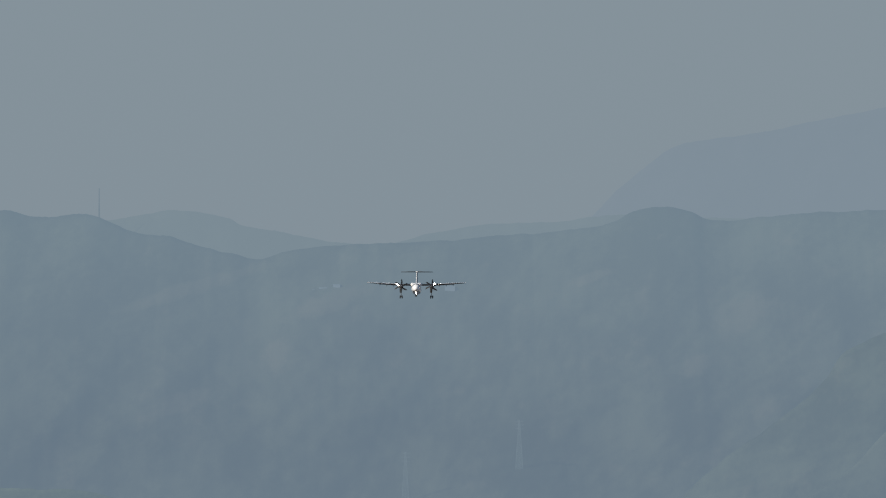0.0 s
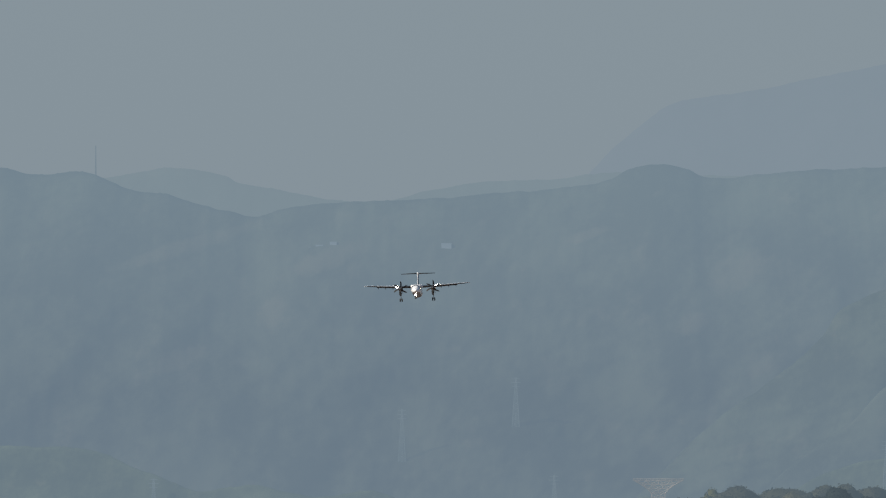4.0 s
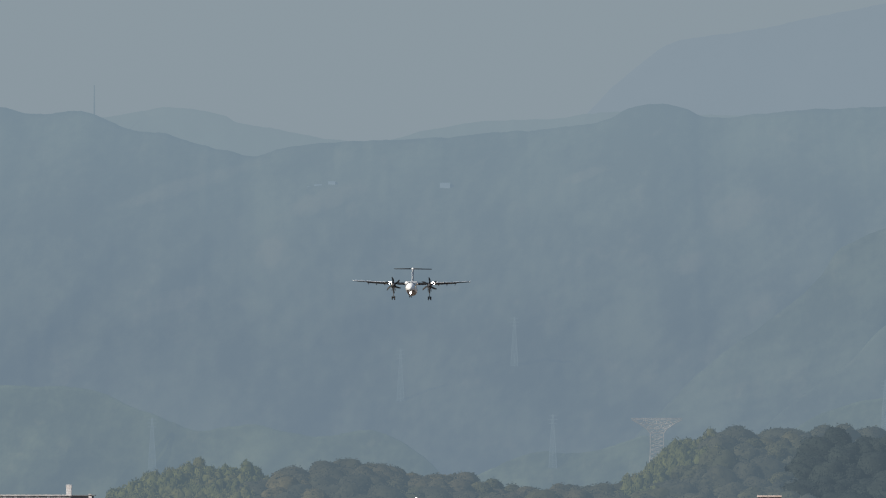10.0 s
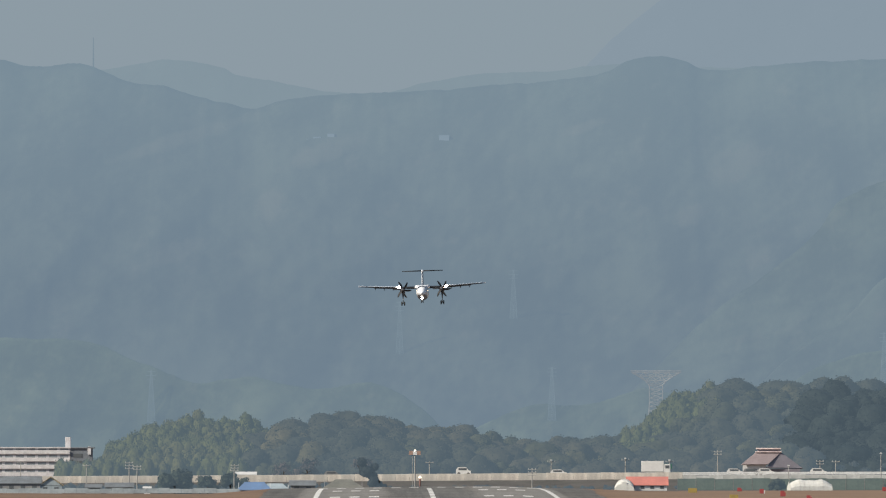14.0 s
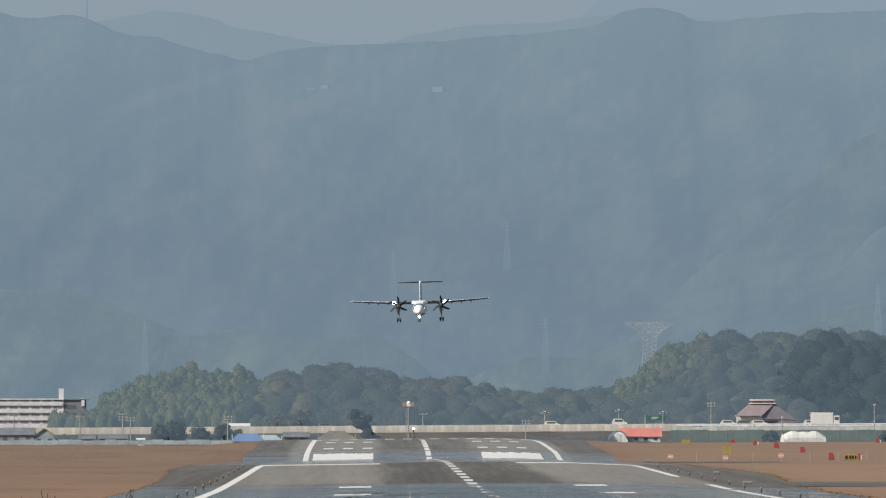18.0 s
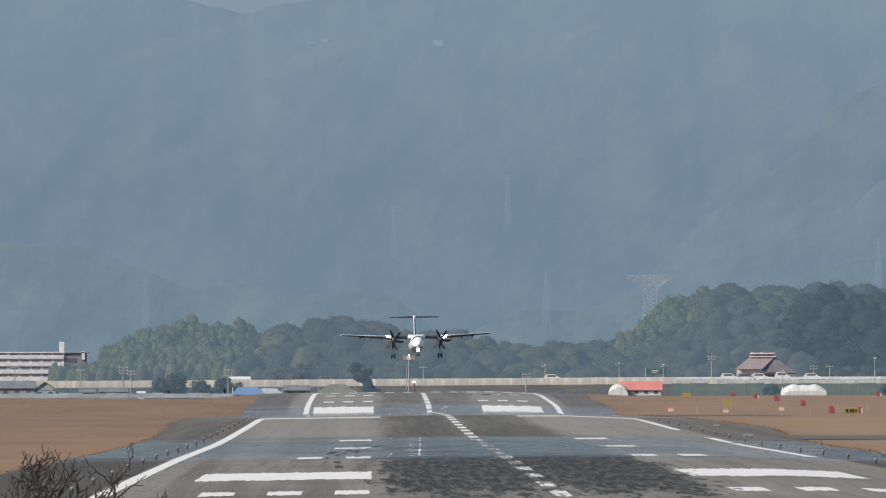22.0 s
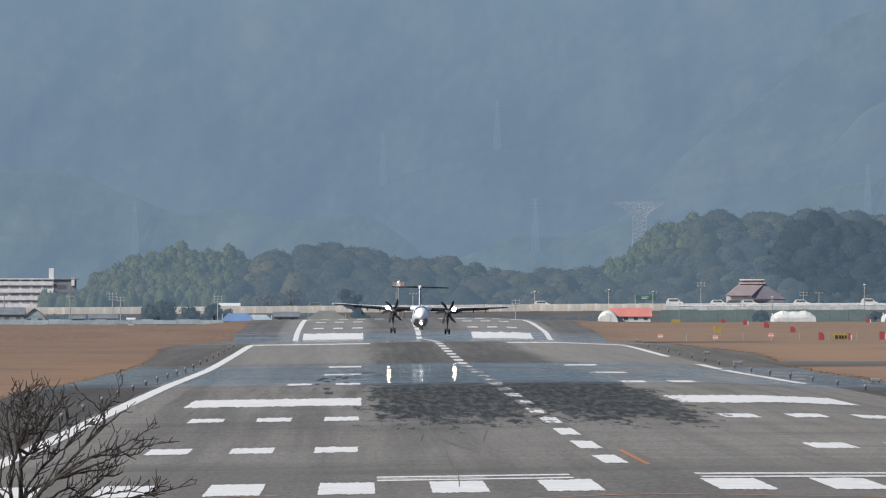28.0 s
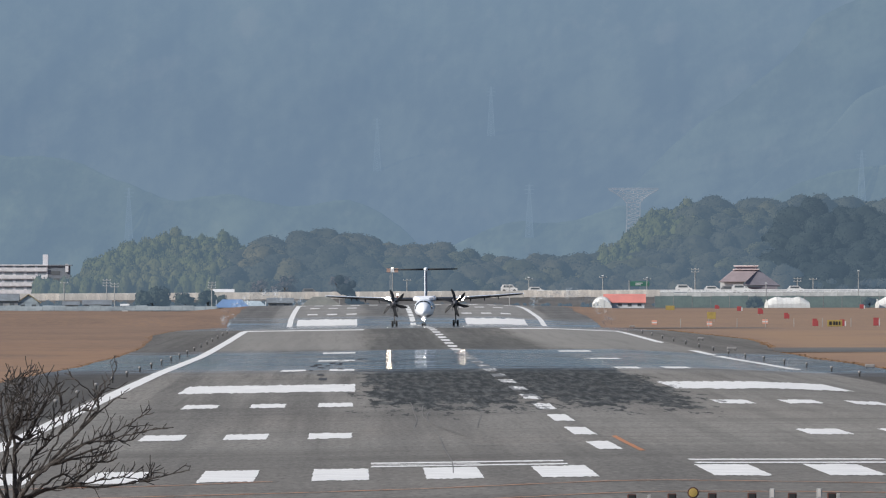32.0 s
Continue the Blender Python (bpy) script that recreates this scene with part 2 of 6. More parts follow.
# farther on the lanes fade into soft grey streaks
lanes = n.math("MULTIPLY", n.span(off, 1.0, 5.5, 1.0, 0.0), n.math("MULTIPLY", n.span(py, 1380, 1480), n.span(py, 1850, 1990, 1.0, 0.0)))
soft_streak = n.span(n.noise(n.place((0.9, 0.006, 1)), 1.0, 4, 0.65), 0.3, 0.65)
base = n.mix(n.math("MULTIPLY", n.math("MULTIPLY", lanes, soft_streak), 0.5), base, (0.06, 0.06, 0.062))
film = n.span(n.noise(n.place((2.2, 0.05, 1)), 1.0, 5, 0.7), 0.42, 0.66)
base = n.mix(n.math("MULTIPLY", rub, 0.92), base, n.mix(film, (0.026, 0.030, 0.033), (0.108, 0.114, 0.115)))
# darker old shoulders outside the edge lines, and bands of paving laid across
shoulder = n.math("MULTIPLY", n.span(n.math("ABSOLUTE", px), 24.0, 24.6), n.span(py, 1000, 1600, 0.78, 0.42))
base = n.mix(shoulder, base, (0.055, 0.054, 0.054))
across = n.noise(n.place((0.05, 0.03, 1)), 1.0, 5, 0.65)
base = n.mix(n.math("MULTIPLY", n.span(across, 0.50, 0.70), 0.35), base, (0.085, 0.082, 0.078))
streak = n.noise(n.place((1.4, 0.011, 1)), 1.0, 4, 0.7)
base = n.mix(n.math("MULTIPLY", n.span(streak, 0.50, 0.66), n.span(py, 650, 1100, 0.16, 0.48)), base, (0.078, 0.075, 0.071))
band = n.noise(n.place((0.03, 0.10, 1)), 1.0, 5, 0.7)
base = n.mix(n.math("MULTIPLY", n.span(band, 0.50, 0.68), n.span(py, 600, 1000, 0.42, 0.0)), base, (0.100, 0.097, 0.091))
speck = n.noise(n.place((2.6, 0.9, 1)), 1.0, 3, 0.7)
base = n.mix(n.math("MULTIPLY", n.span(speck, 0.58, 0.72), 0.35), base, (0.25, 0.24, 0.225))
# younger, darker paving before the first joint; pale old concrete beside the lanes beyond the hollow
base = n.mix(n.span(py, 560, 568, 0.25, 0.0), base, (0.105, 0.100, 0.094))
pale_old = n.math("MULTIPLY", n.math("MULTIPLY", n.span(py, 1400, 1450), n.span(off, 3.6, 6.0)), n.span(n.math("ABSOLUTE", px), 22.5, 24.5, 1.0, 0.0))
base = n.mix(n.math("MULTIPLY", pale_old, 0.55), base, (0.255, 0.250, 0.238))
n.colour(base)
# low stretches of the runway lie smooth and shining under the hot air
edge = n.math("MULTIPLY", n.math("SUBTRACT", n.noise(n.place((0.05, 0.02, 1)), 1.0, 4, 0.7), 0.5), 160)
at = n.math("ADD", py, edge)
near_dip = n.math("MULTIPLY", n.span(at, 985, 1150), n.span(at, 1350, 1440, 1.0, 0.0))
far_dip = n.math("MULTIPLY", n.span(at, 1900, 1960), n.span(at, 2480, 2620, 1.0, 0.25))
shine = n.math("MAXIMUM", near_dip, n.math("MULTIPLY", far_dip, 1.0))
streaks = n.span(n.noise(n.place((0.05, 0.16, 1)), 1.0, 5, 0.78), 0.38, 0.60)
shine = n.math("MULTIPLY", shine, n.math("ADD", n.math("MULTIPLY", streaks, 0.78), 0.22))
n.link(n.span(shine, 0, 0.7, 0.8, 0.03, False), n.b.inputs["Roughness"])
n.link(n.span(shine, 0, 0.7, 0.03, 0.17, False), n.b.inputs["Specular IOR Level"])
bump = n.put("ShaderNodeBump", Distance=0.01)
n.link(grain, bump.inputs["Height"])
n.link(n.span(shine, 0, 0.3, 0.25, 0.0, False), bump.inputs["Strength"])
# the hot air over the shining stretches trembles
ripple = n.put("ShaderNodeBump", Distance=0.007)
n.link(n.noise(n.place((0.5, 0.16, 1)), 1.0, 3, 0.6), ripple.inputs["Height"])
n.link(n.span(shine, 0.1, 0.5, 0.0, 1.0, False), ripple.inputs["Strength"])
n.link(bump.outputs[0], ripple.inputs["Normal"])
n.link(ripple.outputs[0], n.b.inputs["Normal"])

white_paint = worn("white_paint", (0.80, 0.80, 0.79), (0.62, 0.62, 0.61), 0.6, 0.8)
# rubber lies over the paint too
n = Net(white_paint)
clean = n.b.inputs["Base Color"].links[0].from_socket
pos = n.t.nodes.new("ShaderNodeSeparateXYZ")
n.link(n.t.nodes.new("ShaderNodeTexCoord").outputs["Object"], pos.inputs[0])
dabs = rubber(n, pos.outputs[0], pos.outputs[1])[0]
n.colour(n.mix(n.math("MULTIPLY", n.span(dabs, 0.05, 0.5), 0.85), clean, (0.07, 0.07, 0.07)))
orange_paint = worn("orange_paint", (0.48, 0.20, 0.08), (0.34, 0.16, 0.08), 0.6, 1.0)
red_paint = worn("red_paint", (0.36, 0.07, 0.075), (0.27, 0.06, 0.065), 0.5, 1.0)

verts, faces = [], []
xs = [-2600, -1400, -700, -300, -160, -90, -60, -45, -36, -32, -29, -23.5, -12, 0, 15, 23.5, 29, 32, 36, 45, 60, 90, 160, 300, 700, 1400, 2600]
ds = list(range(-300, 330, 60)) + list(range(330, 440, 20)) + list(range(440, 3000, 20)) + list(range(3000, 3200, 10)) + list(range(3200, 3520, 20)) + list(range(3520, 5000, 100)) + [5200, 6000]
for d in ds:
    for x in xs:
        verts.append((x, d, surface(x, d) - (0.12 if abs(x) < 30 else 0.0)))
w = len(xs)
for i in range(len(ds) - 1):
    for j in range(w - 1):
        k = i * w + j
        faces.append((k, k + 1, k + w + 1, k + w))
ground = tagged(raw("ground", verts, faces, dry_grass, smooth=True), "wide airfield ground of dry brown winter grass", "ground", kind="structure")

def pavement_edges(d):
    """Where the grass meets the western and the eastern shoulder."""
    left = -31.3 - 0.9 * fbm(d * 0.005, 1.0, 0.0, 3) - 0.22 * fbm(d * 0.05, 3.0, 0.0, 3) - 1.6 * math.exp(-((d - 960) / 160) ** 2) - 2.4 * math.exp(-((d - 1830) / 230) ** 2)
    right = 31.5 + 0.9 * fbm(d * 0.005, 8.0, 0.0, 3) + 0.22 * fbm(d * 0.05, 6.0, 0.0, 3) + 3.0 * math.exp(-((d - 1640) / 150) ** 2)
    return left, right


def pavement():
    """The runway with its shoulders, whose outer edges the grass eats into unevenly."""
    verts, faces = [], []
    for i in range(537):
        d = 330 + 5.0 * i
        left, right = pavement_edges(d)
        verts += [(x, d, surface(x, d) + 0.02) for x in (left, -27.0, -23.5, -12.0, 0.0, 15.0, 23.5, 27.0, right)]
    for i in range(536):
        for j in range(8):
            k = i * 9 + j
            faces.append((k, k + 1, k + 10, k + 9))
    return raw("runway", verts, faces, asphalt)


runway = tagged(pavement(), "long grey asphalt runway with black tyre rubber", "runway", kind="structure")

# ragged tufts where the grass overhangs the shoulders
tuft_brown = worn("tuft_brown", (0.285, 0.185, 0.115), (0.21, 0.135, 0.088), 0.95, 0.4, spec=0.05)
tuft_rng = random.Random(8)
verts, faces = [], []
for k in range(5200):
    d = 780 + 1300 * tuft_rng.random() ** 1.3
    west = k % 3 > 0
    edge = pavement_edges(d)[0 if west else 1]
    x = edge + (-1 if west else 1) * abs(tuft_rng.gauss(0.0, 0.40)) + (0.10 if west else -0.10)
    z, h, w, a = surface(x, d) - 0.03, tuft_rng.uniform(0.05, 0.15) * (0.35 if west else 0.8), tuft_rng.uniform(0.08, 0.30), tuft_rng.uniform(-0.6, 0.6)
    lean = tuft_rng.uniform(-0.12, 0.12)
    n0 = len(verts)
    verts += [(x - w * math.cos(a), d - w * math.sin(a), z), (x + w * math.cos(a), d + w * math.sin(a), z),
              (x + lean + 0.3 * w, d, z + h), (x + lean - 0.5 * w, d, z + h * tuft_rng.uniform(0.6, 1.0))]
    faces.append((n0, n0 + 1, n0 + 2, n0 + 3))
tagged(raw("grass_fringe", verts, faces, tuft_brown), "ragged dry grass tufts along the pavement's edges", "grass", kind="stuff")

# ---- painted markings ----
T0 = 454.0                     # the near threshold's distance


def paint(name, x0, x1, s0, s1, material=None):
    """A painted patch on the runway, its edges made ragged to draw heat shimmer."""
    wide, long = x1 - x0, s1 - s0
    far = T0 + s0
    nx = max(2, min(110, int(wide / (0.00016 * far))))
    nd = max(1, min(240, int(math.ceil(long / (2.5 if far < 800 and long < 80 else 7.5)))))
    rough_d = min(far * far / 140000, long * 0.14)
    rough_x = min(0.045, wide * 0.06, 0.00005 * far)
    verts, faces = [], []
    lines = [0.0, min(0.3, 1.6 * rough_d / long)] + [i / nd for i in range(1, nd)] + [max(0.7, 1 - 1.6 * rough_d / long), 1.0]
    lines = sorted(set(lines))
    nd = len(lines) - 1
    for i, share in enumerate(lines):
        for j in range(nx + 1):
            x = x0 + wide * j / nx + (rng_paint.uniform(-rough_x, rough_x) if j in (0, nx) else 0)
            d = T0 + s0 + long * share + (rough_d * (0.7 * rng_paint.uniform(-1, 1) + 0.6 * fbm(x * 1.3, s0 + i, 7.0, 2)) if i in (0, nd) else 0)
            verts.append((x, d, surface(x, d) + 0.034))
    for i in range(nd):
        for j in range(nx):
            k = i * (nx + 1) + j
            faces.append((k, k + 1, k + nx + 2, k + nx + 1))
    return raw(name, verts, faces, material or white_paint, runway)


rng_paint = random.Random(5)
for k in range(12):
    x = 1.8 + (k % 6) * 3.6
    side = -1 if k < 6 else 1
    for s0, s1 in ((6, 36), (2464, 2494)):
        paint("threshold_stripe", *sorted((side * x, side * (x + 1.8))), s0, s1)
for side in (-1, 1):
    for s0 in (400, 2040):
        inner = 9.5 if side < 0 else 9.1
        paint("aiming_bar", *sorted((side * inner, side * (inner + 10.3))), s0, s0 + 60)
    for s0, count, wide in ((150, 3, 1.8), (300, 3, 1.8), (600, 2, 1.8), (750, 1, 3.0), (900, 1, 3.0),
                            (2500 - 172, 3, 1.8), (2500 - 322, 3, 1.8)):
        for k in range(count):
            x = (9.6 if side < 0 else 9.2) + k * 3.5
            paint("touchdown_bar", *sorted((side * x, side * (x + wide))), s0, s0 + 22.5)
# far dashes are drawn longer, as heat shimmer runs them together
for k in range(39):
    paint("centre_dash", -0.45, 0.45, 91 + 60 * k, (123 if k < 31 else 139) + 60 * k)
for side in (-1, 1):
    spans = ((-14, 1392),) if side < 0 else ((648, 890), (905, 985), (1140, 1392))
    for s0, s1 in spans:
        edge = 23.1 if side < 0 else 22.9
        paint("edge_line", *sorted((side * edge, side * (edge + 0.9))), s0, s1)
    edge = 20.5 if side < 0 else 21.8
    paint("edge_line", *sorted((side * edge, side * (edge + 0.9))), 2010, 2500)
    # white band added as paint, drawing the edge lines' mirage on the rise
    paint("cross_line", *sorted((side * 8.6, side * 23.8)), 1392, 1424)
    # the two heavy strokes of each runway numeral
    for s0, s1 in ((39.6, 43.6), (49.6, 53.9)):
        paint("numeral_stroke", *((-8.9, -2.3) if side < 0 else (2.0, 8.7)), s0, s1)
paint("numeral_stroke", -8.9, -5.2, 45.6, 47.2)
paint("lead_line", 0.94, 1.17, 84, 146, orange_paint)
faded_orange = worn("faded_orange", (0.52, 0.27, 0.16), (0.36, 0.20, 0.13), 0.7, 0.4)
# worn guide lines that sweep round before the threshold
for bend in (((-31, -9), (-20.3, -4.0), (-15.1, -0.9), (-12.0, 4.7)),
             ((-31, -31), (-22, -27), (-15.7, -23.5), (-10.7, -19.6), (-6.8, -14.5), (-4.1, -9.0), (-2.2, -5.6), (-0.4, -4.3), (0.4, -4.7), (6.5, -11.9), (14, -24)),
             ((-9, -42), (-4.6, -34.4), (-2.6, -30.0), (-0.1, -28.2), (5.8, -31.2), (14, -42))):
    verts, faces = [], []
    for i in range(121):
        x = bend[0][0] + (bend[-1][0] - bend[0][0]) * i / 120
        d, wide = T0 + smooth_table(bend, x), rng_paint.uniform(0.4, 1.1)
        verts += [(x, d, surface(x, d) + 0.036), (x, d + wide, surface(x, d) + 0.036)]
    raw("turn_line", verts, [(2 * i, 2 * i + 2, 2 * i + 3, 2 * i + 1) for i in range(120)], faded_orange, runway)
tar = worn("tar_seam", (0.03, 0.03, 0.031), (0.05, 0.05, 0.05), 0.6, 1.0)
for s0, x0, x1 in ((112, -20, 1.5), (262, -22, -9)):
    paint("tar_seam", x0, x1, s0, s0 + 0.45, tar)

# stray skids of rubber beside the touchdown bars, and thin curved tyre marks before them
skid_black = worn("skid_black", (0.030, 0.032, 0.035), (0.055, 0.055, 0.056), 0.7, 0.6)
for k in range(18):
    x, s0 = rng_paint.uniform(-13.0, -8.6), rng_paint.uniform(500, 790)
    paint("skid_mark", x, x + rng_paint.uniform(0.2, 0.55), s0, s0 + rng_paint.uniform(8, 22), skid_black)
skid_grey = worn("skid_grey", (0.135, 0.132, 0.127), (0.175, 0.170, 0.162), 0.8, 0.3)
for x0, s0, long, bend, wide in ((-5.4, 170, 130, -0.9, 0.045), (-4.9, 150, 120, -1.3, 0.04), (-6.9, 190, 130, 0.3, 0.04), (-4.2, 190, 90, 0.6, 0.035), (-6.3, 20, 160, 0.25, 0.04)):
    verts, faces = [], []
    for i in range(25):
        t = i / 24
        x, d = x0 + bend * math.sin(2.4 * t) + 0.05 * math.sin(9 * t + x0), T0 + s0 + long * t
        verts += [(x, d, surface(x, d) + 0.036), (x + wide, d, surface(x, d) + 0.036)]
    faces = [(2 * i, 2 * i + 1, 2 * i + 3, 2 * i + 2) for i in range(24)]
    raw("tyre_mark", verts, faces, skid_grey, runway)

# taxiways that join from the side
asphalt_plain = worn("taxiway_asphalt", (0.15, 0.146, 0.14), (0.10, 0.098, 0.095), 0.8, 0.05, spec=0.12)
for x0, x1, d0, d1 in ((31.5, 220, 1425, 1505), (31.5, 220, 2160, 2300)):
    tagged(strip("taxiway", x0, x1, d0, d1, 0.06, asphalt_plain), "grey asphalt taxiway joining the runway", "taxiway", kind="structure")

# ---- mountains: far blue ridges, their haze painted as a glow ----
def hazy(name, haze, forest, share, scale, low=1.0, high=(1, 1, 1), climb=(40, 130), clearings=()):
    """Forest or steel with far haze painted in as a glow mixed over its colour."""
    m = mat(name, forest, 1.0, 0, 0.0)
    n = Net(m)
    pos = n.t.nodes.new("ShaderNodeSeparateXYZ")
    n.link(n.t.nodes.new("ShaderNodeTexCoord").outputs["Object"], pos.inputs[0])
    flat = n.t.nodes.new("ShaderNodeCombineXYZ")
    n.link(pos.outputs[0], flat.inputs[0])
    n.link(n.math("ADD", pos.outputs[2], n.math("MULTIPLY", pos.outputs[0], -0.25)), flat.inputs[1])
    at = flat.outputs[0]
    big = n.noise(at, scale * 1.1, 4, 0.55)
    fine = n.noise(at, scale * 9, 4, 0.6)
    f = n.math("ADD", n.math("MULTIPLY", big, 0.72), n.math("MULTIPLY", fine, 0.28))
    tone = n.mix(n.span(f, 0.38, 0.64), forest, tuple(c * 2.4 for c in forest))
    # bare plots and bamboo groves among the trees, ragged in outline
    pale = n.math("MULTIPLY", n.span(n.noise(at, scale * 2.6, 5, 0.62), 0.54, 0.74), 0.4)
    for x, z, rx, rz in clearings:
        u = n.math("DIVIDE", n.math("SUBTRACT", pos.outputs[0], x), rx)
        v = n.math("DIVIDE", n.math("SUBTRACT", n.math("SUBTRACT", pos.outputs[2], z), n.math("MULTIPLY", n.math("SUBTRACT", pos.outputs[0], x), 0.35)), rz)
        r = n.math("ADD", n.math("MULTIPLY", u, u), n.math("MULTIPLY", v, v))
        r = n.math("ADD", r, n.math("MULTIPLY", n.math("SUBTRACT", n.noise(at, 0.22, 4, 0.65), 0.5), 2.6))
        pale = n.math("MAXIMUM", pale, n.math("MULTIPLY", n.span(r, 0.0, 1.3, 1.0, 0.0), 0.52))
    n.colour(n.mix(pale, tone, (forest[0] * 4.0, forest[1] * 3.3, forest[2] * 3.4)))
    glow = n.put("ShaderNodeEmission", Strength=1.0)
    # the painted haze glow changes up the higher, farther slopes
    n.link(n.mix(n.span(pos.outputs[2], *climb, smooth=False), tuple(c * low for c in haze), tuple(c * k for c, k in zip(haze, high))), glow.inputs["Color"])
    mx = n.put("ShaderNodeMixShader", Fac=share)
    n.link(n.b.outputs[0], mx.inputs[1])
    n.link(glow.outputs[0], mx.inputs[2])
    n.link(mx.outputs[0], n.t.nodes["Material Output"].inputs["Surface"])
    return m


def slope_depth(x, z, s, d0, d1, relief):
    """How far off the mountain side lies at a height: it leans back, cut by slanting spurs and gullies. s: share of the climb."""
    u, v = x - 0.8 * z + 12 * fbm(x * 0.012, z * 0.012, 4.0, 2), z + 0.6 * x
    fold = 0.95 * fbm(u * 0.022, v * 0.010, 1.0, 3) + 0.18 * fbm(u * 0.06, v * 0.05, 6.0, 3) + 0.05 * fbm(x * 0.25, z * 0.25, 9.0, 2)
    return d0 + (d1 - d0) * s ** 0.9 - relief * fold * math.sin(math.pi * (0.08 + 0.90 * s))


def ridge(name, crest, d0, d1, material, label, relief=17.0, foot=0.0, steps=70):
    """A range that climbs from its foot at d0 to its crest line at d1, its edge roughened by trees."""
    verts, faces = [], []
    xs = [-340 + 10 * i for i in range(19)] + [-150 + i for i in range(316)] + [170 + 10 * i for i in range(18)]
    for j in range(steps + 2):
        s = min(j / steps, 1.0)
        for x in xs:
            top = smooth_table(crest, x) + 0.7 * fbm(x * 0.09, 5.0, d1 * 0.1, 3) + 0.32 * abs(fbm(x * 0.45, 2.0, d1 * 0.1, 2))
            z = foot + (top - foot) * s
            d = slope_depth(x, z, s, d0, d1, relief)
            if j > steps:
                d, z = d1 + 25, z - 30
            verts.append((x, d, z))
    w = len(xs)
    for j in range(steps + 1):
        for i in range(w - 1):
            k = j * w + i
            faces.append((k, k + 1, k + w + 1, k + w))
    return tagged(raw(name, verts, faces, material, smooth=True), label, "mountain", kind="structure")


# colour of the haze glow painted over the slopes
HAZE_GLOW = (0.159, 0.236, 0.335)
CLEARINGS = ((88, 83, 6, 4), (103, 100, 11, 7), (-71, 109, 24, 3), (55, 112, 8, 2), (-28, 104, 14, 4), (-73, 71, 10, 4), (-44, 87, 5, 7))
haze_mid = hazy("hazy_forest", HAZE_GLOW, (0.038, 0.044, 0.031), 0.74, 0.03, 1.0, (1.20, 1.19, 1.14), (60, 133), CLEARINGS)
haze_spur = hazy("hazy_spur_forest", HAZE_GLOW, (0.042, 0.051, 0.037), 0.74, 0.035, 0.97, (0.98, 0.99, 0.96), (20, 100), CLEARINGS)
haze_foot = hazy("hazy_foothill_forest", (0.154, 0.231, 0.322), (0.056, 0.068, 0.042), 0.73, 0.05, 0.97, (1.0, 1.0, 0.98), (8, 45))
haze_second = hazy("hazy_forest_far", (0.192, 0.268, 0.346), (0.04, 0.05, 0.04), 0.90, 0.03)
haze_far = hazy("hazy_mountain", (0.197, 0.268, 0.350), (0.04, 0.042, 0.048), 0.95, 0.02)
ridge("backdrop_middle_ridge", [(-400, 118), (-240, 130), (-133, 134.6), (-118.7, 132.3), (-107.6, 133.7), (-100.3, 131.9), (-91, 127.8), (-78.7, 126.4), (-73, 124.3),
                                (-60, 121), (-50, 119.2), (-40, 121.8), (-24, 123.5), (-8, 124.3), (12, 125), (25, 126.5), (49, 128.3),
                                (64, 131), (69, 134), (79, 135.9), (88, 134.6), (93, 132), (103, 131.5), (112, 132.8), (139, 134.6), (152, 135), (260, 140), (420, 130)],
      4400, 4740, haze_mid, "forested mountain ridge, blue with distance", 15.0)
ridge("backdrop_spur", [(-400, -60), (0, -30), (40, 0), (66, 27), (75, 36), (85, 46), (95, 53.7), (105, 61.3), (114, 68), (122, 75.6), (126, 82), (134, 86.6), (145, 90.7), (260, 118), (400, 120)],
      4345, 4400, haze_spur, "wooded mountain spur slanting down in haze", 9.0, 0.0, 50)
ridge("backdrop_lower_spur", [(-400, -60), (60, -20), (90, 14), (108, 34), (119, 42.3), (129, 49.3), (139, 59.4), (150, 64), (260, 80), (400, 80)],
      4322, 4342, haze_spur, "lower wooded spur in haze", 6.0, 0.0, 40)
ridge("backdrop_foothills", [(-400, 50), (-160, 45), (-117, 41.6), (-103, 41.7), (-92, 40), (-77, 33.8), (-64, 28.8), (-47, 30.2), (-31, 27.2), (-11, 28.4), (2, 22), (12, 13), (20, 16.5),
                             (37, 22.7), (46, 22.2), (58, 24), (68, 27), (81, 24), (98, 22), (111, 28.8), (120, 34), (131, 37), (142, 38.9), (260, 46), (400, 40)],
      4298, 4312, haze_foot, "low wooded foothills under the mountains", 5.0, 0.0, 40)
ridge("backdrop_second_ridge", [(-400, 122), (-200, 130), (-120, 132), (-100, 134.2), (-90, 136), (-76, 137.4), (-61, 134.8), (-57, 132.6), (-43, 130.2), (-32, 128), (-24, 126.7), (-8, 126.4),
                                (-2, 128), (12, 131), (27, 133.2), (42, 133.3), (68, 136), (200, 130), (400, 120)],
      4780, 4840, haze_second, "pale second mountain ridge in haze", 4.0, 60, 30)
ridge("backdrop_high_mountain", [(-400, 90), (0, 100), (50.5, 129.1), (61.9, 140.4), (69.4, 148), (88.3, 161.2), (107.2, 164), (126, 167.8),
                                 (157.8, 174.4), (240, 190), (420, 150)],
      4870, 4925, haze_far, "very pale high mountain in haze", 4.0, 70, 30)

